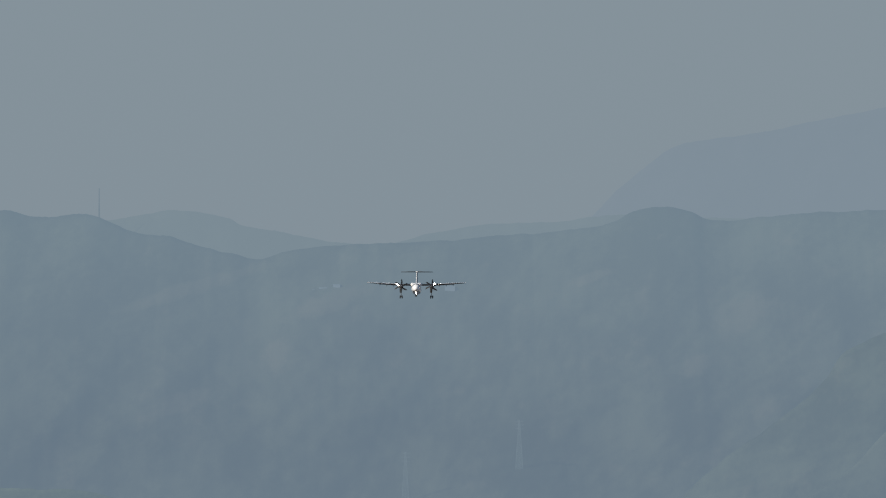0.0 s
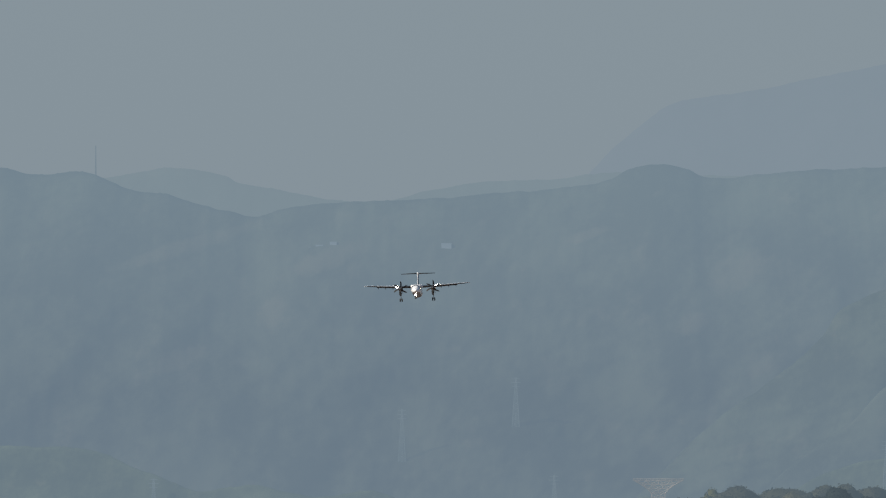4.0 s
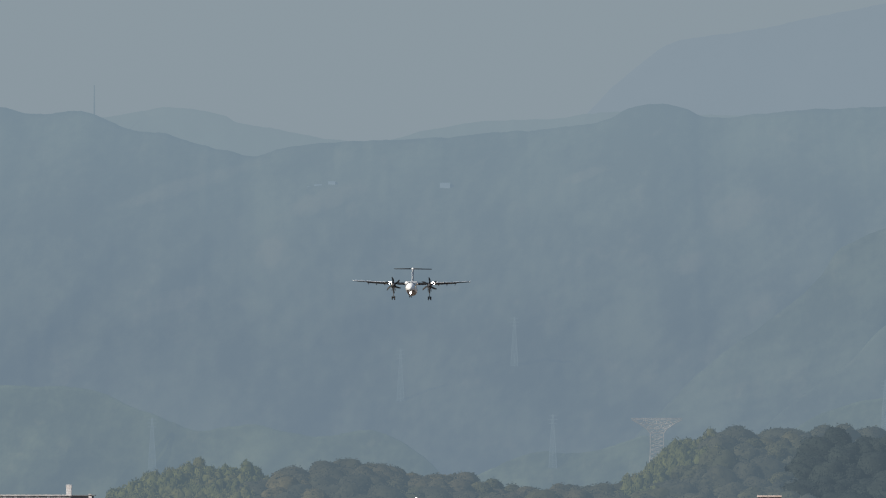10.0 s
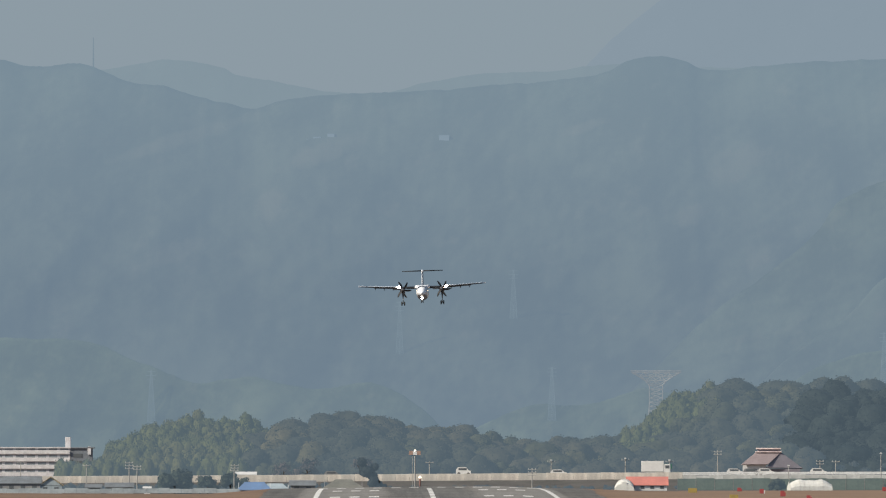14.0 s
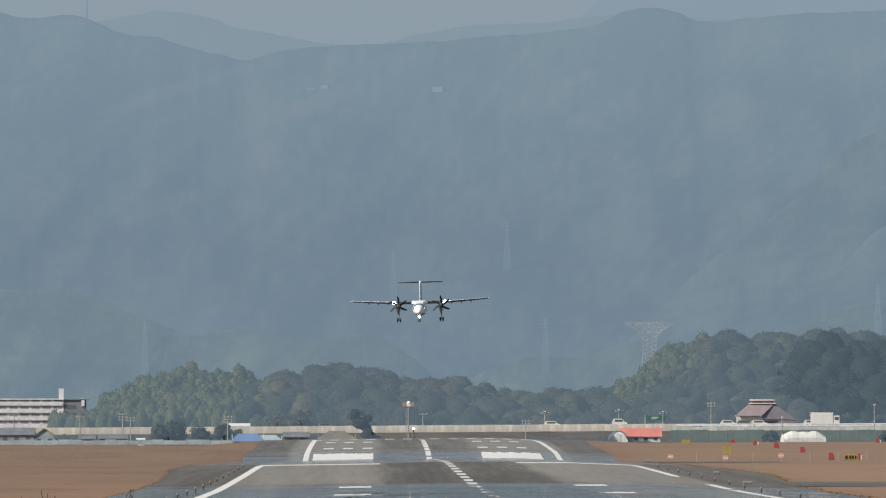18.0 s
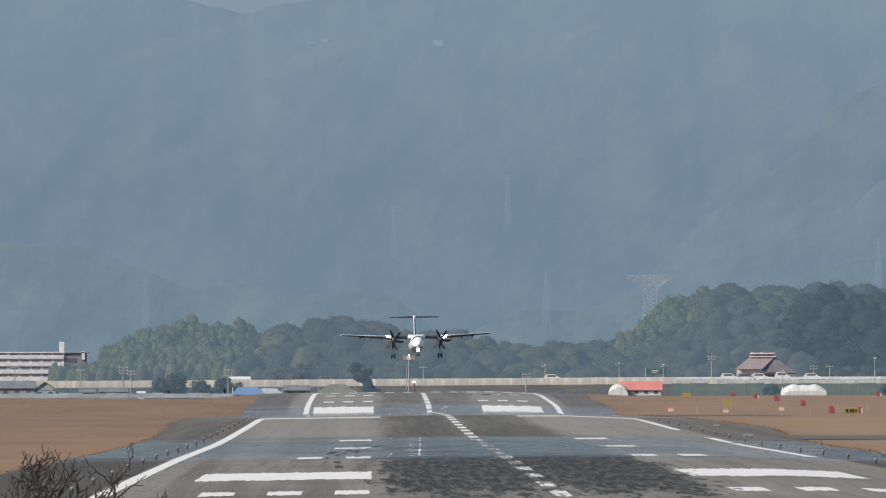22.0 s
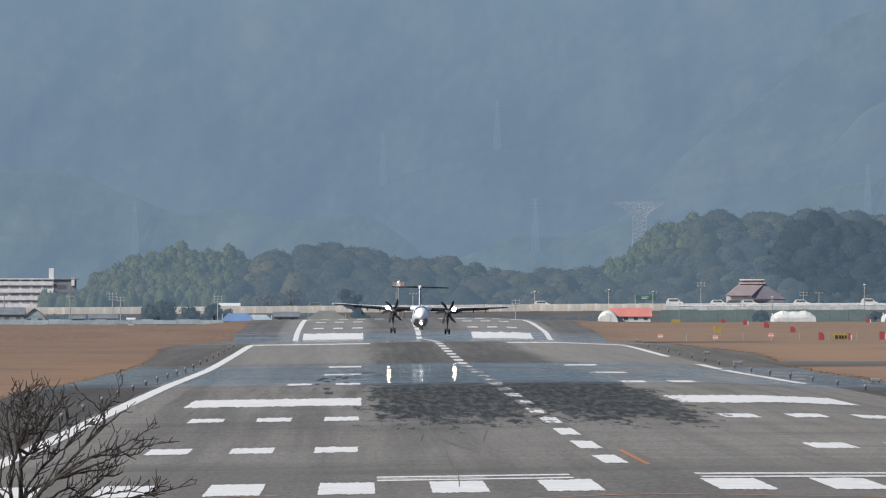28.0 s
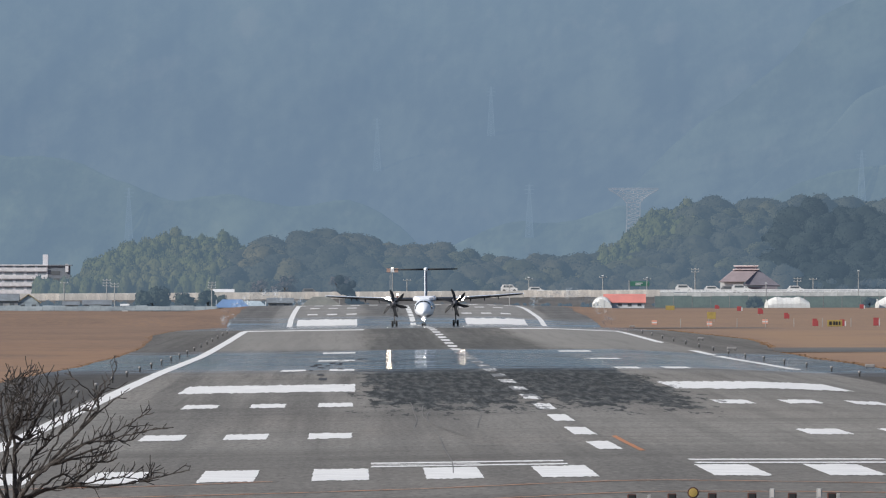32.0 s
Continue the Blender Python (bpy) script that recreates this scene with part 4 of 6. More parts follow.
# tail
b = bmesh.new()
loft(b, [[(0.0, y0, z), (th, y0 + (y1 - y0) * 0.3, z), (th * 0.6, y0 + (y1 - y0) * 0.75, z), (0.0, y1, z), (-th * 0.6, y0 + (y1 - y0) * 0.75, z), (-th, y0 + (y1 - y0) * 0.3, z)]
         for z, y0, y1, th in ((3.5, 6.5, 15.6, 0.16), (4.4, 9.6, 15.9, 0.22), (6.5, 11.6, 16.0, 0.20), (8.1, 12.9, 16.1, 0.17))])
fin = part("fin", b, trim_navy, airliner, "dark blue tail fin")
b = bmesh.new()
loft(b, [circle((-0.12, y0, z), 0.070, "z", 8) for z, y0 in ((4.4, 9.62), (6.5, 11.62), (8.15, 12.92))])
part("fin_leading_edge", b, plane_white, fin, "white leading edge")
b = bmesh.new()
loft(b, [circle((0, y, 8.26), r, "y", 12) for y, r in ((12.3, 0.03), (12.5, 0.2), (13.0, 0.3), (14.5, 0.3), (16.4, 0.12), (16.8, 0.02))])
part("tail_bullet", b, plane_white, fin, smooth=True)
b = bmesh.new()
loft(b, [foil(x, y, c, 8.26, th) for x, y, c, th in ((-4.64, 14.0, 1.2, 0.12), (-2.3, 13.5, 1.7, 0.2), (0, 13.0, 2.2, 0.26), (2.3, 13.5, 1.7, 0.2), (4.64, 14.0, 1.2, 0.12))])
tailplane = part("tailplane", b, wing_grey, airliner)
for s in (-1, 1):
    b = bmesh.new()
    loft(b, [circle((s * x, y + 0.04, 8.27), r, "x", 8) for x, y, r in ((0.3, 13.05, 0.14), (2.3, 13.5, 0.12), (4.6, 13.98, 0.08))])
    part("tailplane_boot", b, boot_black, tailplane, smooth=True)
# nose undercarriage and its lamp
b = bmesh.new()
rod(b, (0, -13.65, 2.1), (0, -13.9, 0.3), 0.075, 0.065, 10)
rod(b, (-0.25, -13.9, 0.29), (0.25, -13.9, 0.29), 0.05, 0.05, 8)
rod(b, (0, -12.9, 2.0), (0, -13.85, 0.95), 0.035, 0.035, 6)
nose_leg = part("nose_gear_leg", b, gear_metal, airliner, smooth=True)
for side in (-1, 1):
    b = bmesh.new()
    loft(b, [circle((side * 0.2 + dx, -13.9, 0.29), r, "x", 18) for dx, r in ((-0.1, 0.18), (-0.09, 0.26), (-0.05, 0.29), (0.05, 0.29), (0.09, 0.26), (0.1, 0.18))])
    part("nose_wheel", b, tyre_rubber, nose_leg)
    part("nose_gear_door", boxed(side * 0.34 - 0.015, side * 0.34 + 0.015, -14.8, -13.1, 0.95, 1.45, 0.01), plane_white, airliner)
b = bmesh.new()
loft(b, [circle((0, y, 1.08), r, "y", 14) for y, r in ((-14.0, 0.10), (-14.1, 0.20), (-14.2, 0.21), (-14.24, 0.13))])
part("taxi_light", b, nose_glow, nose_leg, "lit white nose lamp", smooth=True)
for x, y in ((0.0, -9.0), (0.0, 4.8)):
    b = bmesh.new()
    loft(b, [[(x - 0.02, y, 3.95), (x + 0.02, y, 3.95), (x + 0.02, y + 0.4, 3.95), (x - 0.02, y + 0.4, 3.95)],
             [(x - 0.01, y + 0.3, 4.45), (x + 0.01, y + 0.3, 4.45), (x + 0.01, y + 0.5, 4.45), (x - 0.01, y + 0.5, 4.45)]])
    part("antenna", b, plane_white, airliner)

# propellers: a spinner with six curved blades each
bm = bmesh.new()
rows = []
for k in range(9):
    t = k / 8
    r = 0.22 + 1.83 * t
    w = (0.13 + 0.40 * math.sin(math.pi * min(1, 0.12 + t * 0.86)) ** 0.7) * (1 if t < 0.95 else 0.6)
    twist = radians(52 - 36 * t)
    sweep = 0.10 * math.sin(math.pi * t) - 0.16 * t * t
    ring = []
    for u, v in ((-0.5, 0), (-0.2, 0.09), (0.2, 0.07), (0.5, 0), (0.2, -0.05), (-0.2, -0.06)):
        a, c = u * w, v * w
        ring.append((sweep + a * math.cos(twist) - c * math.sin(twist), a * math.sin(twist) + c * math.cos(twist), r))
    rows.append(ring)
loft(bm, rows)
blade_mesh = bpy.data.meshes.new("propeller_blade")
bm.to_mesh(blade_mesh)
bm.free()
blade_mesh.materials.append(blade_grey)
propellers = []
for s in (-1, 1):
    b = bmesh.new()
    loft(b, [circle((0, y, 0), r, "y", 16) for y, r in ((-0.55, 0.03), (-0.48, 0.14), (-0.3, 0.26), (0.0, 0.36), (0.25, 0.38))])
    prop = part("propeller", b, nacelle_grey, airliner, "six-bladed dark propeller with a grey spinner", smooth=True)
    prop.matrix_basis = pose(s * 4.42, -4.6, 3.38)
    for k in range(6):
        blade = new("propeller_blade", blade_mesh)
        blade.parent = prop
        blade.matrix_basis = pose(0, 0, 0, 0, 60 * k, 0)
    propellers.append(prop)

# ---- far side of the field: road on its wall, buildings, trees, poles ----
def weathered(m):
    """Piece by piece, some darker with damp and lichen."""
    n = Net(m)
    info = n.t.nodes.new("ShaderNodeObjectInfo")
    clean = n.b.inputs["Base Color"].links[0].from_socket
    n.colour(n.mix(n.math("MULTIPLY", info.outputs["Random"], 0.55), clean, (0.36, 0.37, 0.37)))
    return m


concrete_wall = weathered(worn("concrete_wall", (0.74, 0.69, 0.63), (0.46, 0.43, 0.40), 0.85, 0.45))
rail_white = worn("rail_white", (0.84, 0.85, 0.86), (0.66, 0.67, 0.68), 0.6, 0.6)
wall_white = worn("wall_white", (0.64, 0.66, 0.68), (0.54, 0.56, 0.58), 0.7, 0.3)
window_dark = mat("window_dark", (0.10, 0.115, 0.13), 0.2, 0, 0.5)
grey_wall = worn("grey_wall", (0.30, 0.31, 0.32), (0.22, 0.23, 0.24), 0.8, 0.3)
roof_rust = worn("roof_rust", (0.28, 0.24, 0.255), (0.225, 0.19, 0.205), 0.7, 0.4)
roof_cap = worn("roof_cap", (0.78, 0.66, 0.66), (0.6, 0.5, 0.5), 0.6, 0.6)
wall_brown = worn("wall_brown", (0.215, 0.208, 0.245), (0.175, 0.17, 0.20), 0.8, 0.4)
roof_red = worn("roof_red", (0.60, 0.23, 0.20), (0.48, 0.19, 0.17), 0.6, 0.4)
vinyl_white = worn("vinyl_white", (0.72, 0.73, 0.72), (0.58, 0.59, 0.57), 0.4, 0.4)
roof_blue = worn("roof_blue", (0.15, 0.26, 0.46), (0.13, 0.21, 0.36), 0.5, 0.4)
roof_slate = worn("roof_slate", (0.20, 0.23, 0.26), (0.14, 0.16, 0.18), 0.6, 0.5)
roof_ochre = worn("roof_ochre", (0.42, 0.34, 0.21), (0.33, 0.26, 0.16), 0.7, 0.5)
net_green = worn("net_green", (0.150, 0.205, 0.205), (0.115, 0.160, 0.168), 0.9, 0.3)
pole_grey = worn("pole_grey", (0.36, 0.37, 0.37), (0.27, 0.27, 0.27), 0.7, 0.8)
steel_pale = worn("steel_pale", (0.62, 0.60, 0.58), (0.48, 0.46, 0.45), 0.5, 0.5)
sign_yellow = worn("sign_yellow", (0.38, 0.29, 0.09), (0.27, 0.21, 0.08), 0.5, 1.0)
sign_black = mat("sign_black", (0.02, 0.02, 0.02), 0.5)
sign_green = worn("sign_green", (0.05, 0.16, 0.125), (0.045, 0.13, 0.105), 0.5, 0.5)
orange_plain = worn("beacon_orange", (0.40, 0.27, 0.23), (0.31, 0.21, 0.18), 0.5, 0.8)
car_paint = worn("car_white", (0.75, 0.75, 0.75), (0.66, 0.66, 0.66), 0.3, 0.6, spec=0.5)
car_grey = worn("car_grey", (0.22, 0.23, 0.25), (0.18, 0.19, 0.2), 0.3, 0.6, spec=0.5)


def road_top(x):
    return smooth_table([(-300, 2.2), (-80, 2.75), (24, 3.4), (55, 3.6), (107, 3.75), (300, 4.0)], x)


# the raised road behind a panelled wall
verts, faces = [], []
for i in range(131):
    x = -300 + 6 * i
    z = road_top(x)
    verts += [(x, 3243, z - 0.75), (x, 3262, z - 0.75), (x, 3274, -0.4)]
for i in range(130):
    k = i * 3
    faces += [(k, k + 3, k + 4, k + 1), (k + 1, k + 4, k + 5, k + 2)]
tagged(raw("raised_road", verts, faces, asphalt_plain), "grey raised road behind a low wall", "road", kind="structure")
wall = tagged(new("road_wall"), "long beige concrete retaining wall of panels under a road", "wall", kind="structure")
panel_mesh = None
grey_first = boxed(0.02, 2.98, 3240.0, 3240.35, -1.55, 0.0, 0.03)
grey_panel = bpy.data.meshes.new("wall_panel")
grey_first.to_mesh(grey_panel)
grey_first.free()
grey_panel.materials.append(weathered(worn("panel_grey", (0.66, 0.68, 0.68), (0.42, 0.44, 0.45), 0.85, 0.5)))
for i in range(90):
    x = -135 + 3.0 * i
    if panel_mesh is None:
        first = part("wall_panel", boxed(0.02, 2.98, 3240.0, 3240.35, -1.55, 0.0, 0.03), concrete_wall, wall)
        panel_mesh = first.data
        ob = first
    else:
        ob = new("wall_panel", panel_mesh)
        ob.parent = wall
    ob.location = (x, 0, road_top(x + 1.5) + (0.0 if x < 55 else -0.62) + 0.07 * math.sin(i * 2.3) * math.sin(i * 0.9))
    if x >= 55:
        ob.data = grey_panel
rail = tagged(new("guard_rail"), "white steel guard rail along the raised road", "guard rail", kind="structure")
for i in range(60):
    x = -135 + 4.5 * i
    z = road_top(x)
    z2 = road_top(x + 4.5)
    b = bmesh.new()
    for k in (0.0, -0.3):
        loft(b, [[(x, 3242.0, z + k), (x, 3242.08, z + k), (x, 3242.08, z + k - 0.24), (x, 3242.0, z + k - 0.24)],
                 [(x + 4.5, 3242.0, z2 + k), (x + 4.5, 3242.08, z2 + k), (x + 4.5, 3242.08, z2 + k - 0.24), (x + 4.5, 3242.0, z2 + k - 0.24)]])
    box(b, x - 0.06, x + 0.06, 3242.08, 3242.2, z - 0.85, z + 0.02)
    part("rail_span", b, rail_white, rail)

# the rough green slope and plots below the road
field_green = worn("field_green", (0.115, 0.112, 0.110), (0.075, 0.076, 0.076), 0.95, 0.12)
verts, faces = [], []
for j, d in enumerate((3046, 3100, 3160, 3222, 3239.5)):
    for i in range(61):
        x = -300 + 10 * i
        verts.append((x, d, (road_top(x) - 1.5) if j == 4 else surface(x, d) + 0.05))
for j in range(4):
    for i in range(60):
        k = j * 61 + i
        faces.append((k, k + 1, k + 62, k + 61))
tagged(raw("garden_plots", verts, faces, field_green), "rough green plots and slope below the raised road", "field", kind="structure")

# green net fence below the road, on the right
fence = tagged(new("net_fence"), "long dark green net fence at the field's edge", "fence", kind="structure")
for i in range(27):
    x = 54.0 + 4.0 * i
    b = bmesh.new()
    box(b, x + 0.06, x + 3.94, 3150.0, 3150.04, -0.3, 2.35 + 0.1 * math.sin(i * 2.1))
    part("net_panel", b, net_green, fence)
    part("fence_post", boxed(x - 0.03, x + 0.03, 3149.95, 3150.1, -0.3, 2.42, 0.01), grey_wall, fence)
# low panels added as the pale blue mirage before the gardens, on the left
low = tagged(new("boundary_wall"), "low blue-grey panels drawn for the pale mirage beside the grass", "wall", kind="structure")
pale = worn("pale_panel", (0.36, 0.43, 0.48), (0.24, 0.29, 0.33), 0.6, 0.2)
for i in range(34):
    x = -120.0 + 2.4 * i
    part("wall_panel", boxed(x + 0.02, x + 2.38, 3042.0, 3042.2, -0.5, 0.45 + 0.12 * math.sin(i * 1.7), 0.02), pale, low)

# ---- apartment house ----
flat_white = worn("flat_white", (0.64, 0.65, 0.69), (0.48, 0.49, 0.53), 0.7, 0.5)
flat_glass = worn("flat_glass", (0.30, 0.34, 0.38), (0.20, 0.23, 0.26), 0.3, 0.4)
flats = thing("apartment_building", -101, 4200, surface(-101, 4200), "white four-storey apartment block with long balconies", "apartment building")
z0 = 0.3
part("wall", boxed(-22, 3.3, 0.7, 12, z0 - 0.5, 8.0), flat_white, flats)
part("roof", boxed(-22.3, 3.5, 0.2, 12.2, 8.0, 8.35, 0.03), flat_white, flats)
for k in range(4):
    z = 0.2 + k * 2.1
    for j in range(8):
        x = -22 + j * 3.15
        b = boxed(x + 0.02, x + 3.13, 0.2, 0.34, z, z + 0.98, 0.02)
        balcony = part("balcony", b, flat_white, flats)
        part("balcony_floor", boxed(x, x + 3.15, 0.2, 0.7, z - 0.12, z - 0.004), flat_white, balcony)
        part("balcony_window", boxed(x + 0.4, x + 2.7, 0.66, 0.698, z + 0.2, z + 1.75), flat_glass, balcony)
part("stair_tower", boxed(1.9, 3.4, 2.0, 5.0, 8.3, 11.2, 0.05), flat_white, flats)
# the end wing's shade and haze are put into its dark blue-grey colour
wing_b = part("end_wing", boxed(3.3, 9.6, 0.8, 9, -0.3, 8.0), worn("shaded_render", (0.19, 0.22, 0.26), (0.15, 0.175, 0.21), 0.8, 0.3), flats)
part("end_roof", boxed(3.2, 10.2, 0.3, 9.5, 8.0, 8.3, 0.03), wing_b.data.materials[0], flats)
part("end_column", boxed(8.3, 9.2, 0.3, 0.79, 6.2, 8.5), flat_white, flats)
for k in range(3):
    part("end_window", boxed(4.2, 6.8, 0.74, 0.796, 1.2 + k * 2.1, 2.3 + k * 2.1), window_dark, wing_b)

# ---- the tall old house with a capped roof ----
house = thing("farmhouse", 76.3, 3300, surface(76, 3300) + 0.25, "old brown house with a rust-red roof and white eaves", "house", turn=0)
g = surface(76, 3300) + 0.2
for nm, args, m in (("wall", (-3.4, 8.2, 0.6, 10.0, -1.0, 2.7), wall_brown), ("front_wall", (-4.6, 0.6, 0.1, 0.58, -0.2, 3.58), wall_white)):
    part(nm, boxed(*args), m, house)
# left slope, lit, and the steep end towards the right
b = bmesh.new()
loft(b, [[(-4.7, 3.0, 3.75), (-4.7, 9.6, 3.75), (-4.7, 9.6, 3.55), (-4.7, 3.0, 3.55)], [(-1.5, 3.0, 6.38), (-1.5, 9.4, 6.38), (-1.3, 9.4, 6.15), (-1.3, 3.0, 6.15)]])
part("side_roof", b, roof_rust, house)
b = bmesh.new()
loft(b, [[(-4.7, -0.8, 3.75), (1.0, -0.8, 3.75), (1.0, -0.6, 3.6), (-4.7, -0.6, 3.6)], [(-1.5, 2.6, 6.45), (4.0, 2.6, 6.45), (4.0, 2.8, 6.3), (-1.5, 2.8, 6.3)]])
part("front_roof", b, roof_rust, house)
b = bmesh.new()
loft(b, [[(0.6, -0.7, 3.05), (0.6, -0.4, 2.9), (4.0, 3.0, 6.25), (4.0, 2.7, 6.45)], [(8.8, 1.5, 2.9), (8.8, 1.8, 2.7), (4.1, 5.0, 6.2), (4.1, 4.7, 6.4)]])
part("end_roof", b, wall_brown, house)
cap = part("roof_ridge", boxed(-1.7, 4.2, 2.0, 5.6, 6.4, 6.62, 0.05), roof_cap, house)
part("ridge_vent", boxed(-1.2, 3.8, 2.6, 5.0, 6.62, 7.1), wall_brown, cap)
part("ridge_cap", boxed(-1.5, 4.0, 2.2, 5.4, 7.1, 7.4, 0.06), roof_cap, cap)
for x in (-3.9, -2.4, -0.9):
    part("window", boxed(x, x + 0.9, 0.04, 0.098, 1.6, 2.7), window_dark, house)

# ---- sheds and greenhouses ----
def arch_house(name, x0, x1, d, high, long, m, label, ribs=6, category="greenhouse", turn=0.0):
    g = surface((x0 + x1) / 2, d)
    ob = thing(name, (x0 + x1) / 2, d, g, label, category, turn=turn)
    w = (x1 - x0) / 2
    n = 10
    ring = lambda y, k=1.0: [(-math.cos(math.pi * i / n) * w * k, y, math.sin(math.pi * i / n) ** 0.75 * high * k) for i in range(n + 1)]
    slump = lambda y: 0.62 + 0.38 * min(1.0, min(y, long - y) / (0.16 * long)) ** 0.6 - 0.07 * math.sin(y * 2.1) * math.sin(y * 0.7)
    stops = [long * i / 14 for i in range(15)]
    b = bmesh.new()
    loft(b, [[(px, py, pz * slump(y)) for px, py, pz in ring(y)] for y in stops], False, False)
    part("cover", b, m, ob)
    for y in (0.0, long):
        b = bmesh.new()
        b.faces.new([b.verts.new((px, py, pz * slump(y))) for px, py, pz in ring(y)])
        part("end_wall", b, m, ob)
    part("door", boxed(-0.5, 0.5, -0.06, -0.01, 0, min(1.9, high * 0.8)), m, ob)
    for k in range(ribs + 1):
        b = bmesh.new()
        y = long * k / ribs
        pts = [(px, py, pz * slump(y)) for px, py, pz in ring(y, 1.012)]
        for p, q in zip(pts, pts[1:]):
            rod(b, p, q, 0.02, 0.02, 4)
        part("rib", b, steel_pale, ob)
    return ob


def gable(name, x, d, wide, deep, eave, top, wall_m, roof_m, label, category="shed", turn=0.0, across=True, hip=0.0):
    """A small house: ridge across the view or along it."""
    ob = thing(name, x, d, surface(x, d), label, category, turn=turn)
    part("wall", boxed(-wide / 2, wide / 2, 0, deep, -0.2, eave), wall_m, ob)
    w, o = wide / 2 + 0.35, 0.35
    if across:
        for y0, y1 in ((-o, deep / 2), (deep + o, deep / 2)):
            b = bmesh.new()
            loft(b, [[(-w, y0, eave), (w, y0, eave), (w, y0, eave - 0.12), (-w, y0, eave - 0.12)], [(-w * (1 - hip), y1, top), (w * (1 - hip), y1, top), (w * (1 - hip), y1, top - 0.12), (-w * (1 - hip), y1, top - 0.12)]])
            part("roof", b, roof_m, ob)
        for s in (-1, 1):
            b = bmesh.new()
            loft(b, [[(s * wide / 2, 0, eave - 0.1), (s * wide / 2, deep, eave - 0.1), (s * wide / 2, deep / 2, top - 0.15)],
                     [(s * (wide / 2 - 0.1), 0, eave - 0.1), (s * (wide / 2 - 0.1), deep, eave - 0.1), (s * (wide / 2 - 0.1), deep / 2, top - 0.15)]])
            part("gable_wall", b, wall_m, ob)
    else:
        for s in (-1, 1):
            b = bmesh.new()
            loft(b, [[(s * w, -o, eave), (s * w, deep + o, eave), (s * w, deep + o, eave - 0.12), (s * w, -o, eave - 0.12)],
                     [(0, -o, top), (0, deep + o, top), (0, deep + o, top - 0.12), (0, -o, top - 0.12)]])
            part("roof", b, roof_m, ob)
        for y in (0, deep - 0.1):
            b = bmesh.new()
            loft(b, [[(-wide / 2, y, eave - 0.1), (wide / 2, y, eave - 0.1), (0, y, top - 0.15)],
                     [(-wide / 2, y + 0.1, eave - 0.1), (wide / 2, y + 0.1, eave - 0.1), (0, y + 0.1, top - 0.15)]])
            part("gable_wall", b, wall_m, ob)
    k = max(1, int(wide / 2))
    for i in range(k):
        x0 = -wide / 2 + (i + 0.3) * wide / k
        part("window", boxed(x0, x0 + wide / k * 0.4, -0.06, -0.005, eave * 0.35, eave * 0.8), window_dark, ob)
    return ob


# the blue roof's other face, its different light painted as an added pale shed
pale_face = worn("pale_face", (0.36, 0.44, 0.50), (0.28, 0.35, 0.40), 0.6, 0.4)
gable("shed", -31.2, 3050, 5.6, 4.5, 0.8, 2.1, wall_white, pale_face, "pale other face of the blue hipped roof, added as a low shed", hip=0.5)
arch_house("greenhouse", 39.7, 43.8, 3090, 2.35, 5, vinyl_white, "white vinyl shed end beside the red roof", 3, "shed")
gable("shed", 46.6, 3094, 8.2, 5.0, 1.25, 3.0, wall_white, roof_red, "low white shed with a faded red roof")
arch_house("greenhouse", 74.3, 79.3, 3112, 2.25, 8.9, vinyl_white, "long white vinyl greenhouse with a sagging cover", 9, turn=-82)
arch_house("greenhouse", 97.7, 102.7, 3112, 2.4, 14, vinyl_white, "long white vinyl greenhouse with a sagging cover", 12, turn=-82)
gable("shed", -35.4, 3046, 6.6, 4.5, 0.9, 2.5, wall_white, roof_blue, "low shed under a bright blue hipped roof", hip=0.45)
gable("house", -84.5, 3052, 9.5, 6.0, 2.3, 3.7, grey_wall, roof_slate, "grey house with a slate-blue roof", "house")
gable("house", -78.0, 3072, 4.6, 6.0, 1.8, 3.6, pale, roof_ochre, "small blue-grey house with an ochre roof", "house", across=False)
gable("shed", -63.5, 3060, 5.5, 4.0, 1.5, 2.4, grey_wall, roof_slate, "low dark garden shed")
gable("shed", -69.0, 3066, 3.0, 4.0, 1.4, 2.1, grey_wall, roof_slate, "low dark garden shed")
gable("shed", -57.7, 3058, 1.2, 1.2, 1.3, 1.6, wall_white, wall_white, "tiny white garden hut")
gable("shed", -25.5, 3062, 5.0, 4.0, 1.6, 2.6, grey_wall, roof_slate, "grey shed near the runway's far end")
gable("shed", -39.4, 3240 + 30, 4.6, 4.0, 2.9, 3.5, grey_wall, wall_white, "grey shed with a white roof beyond the road")


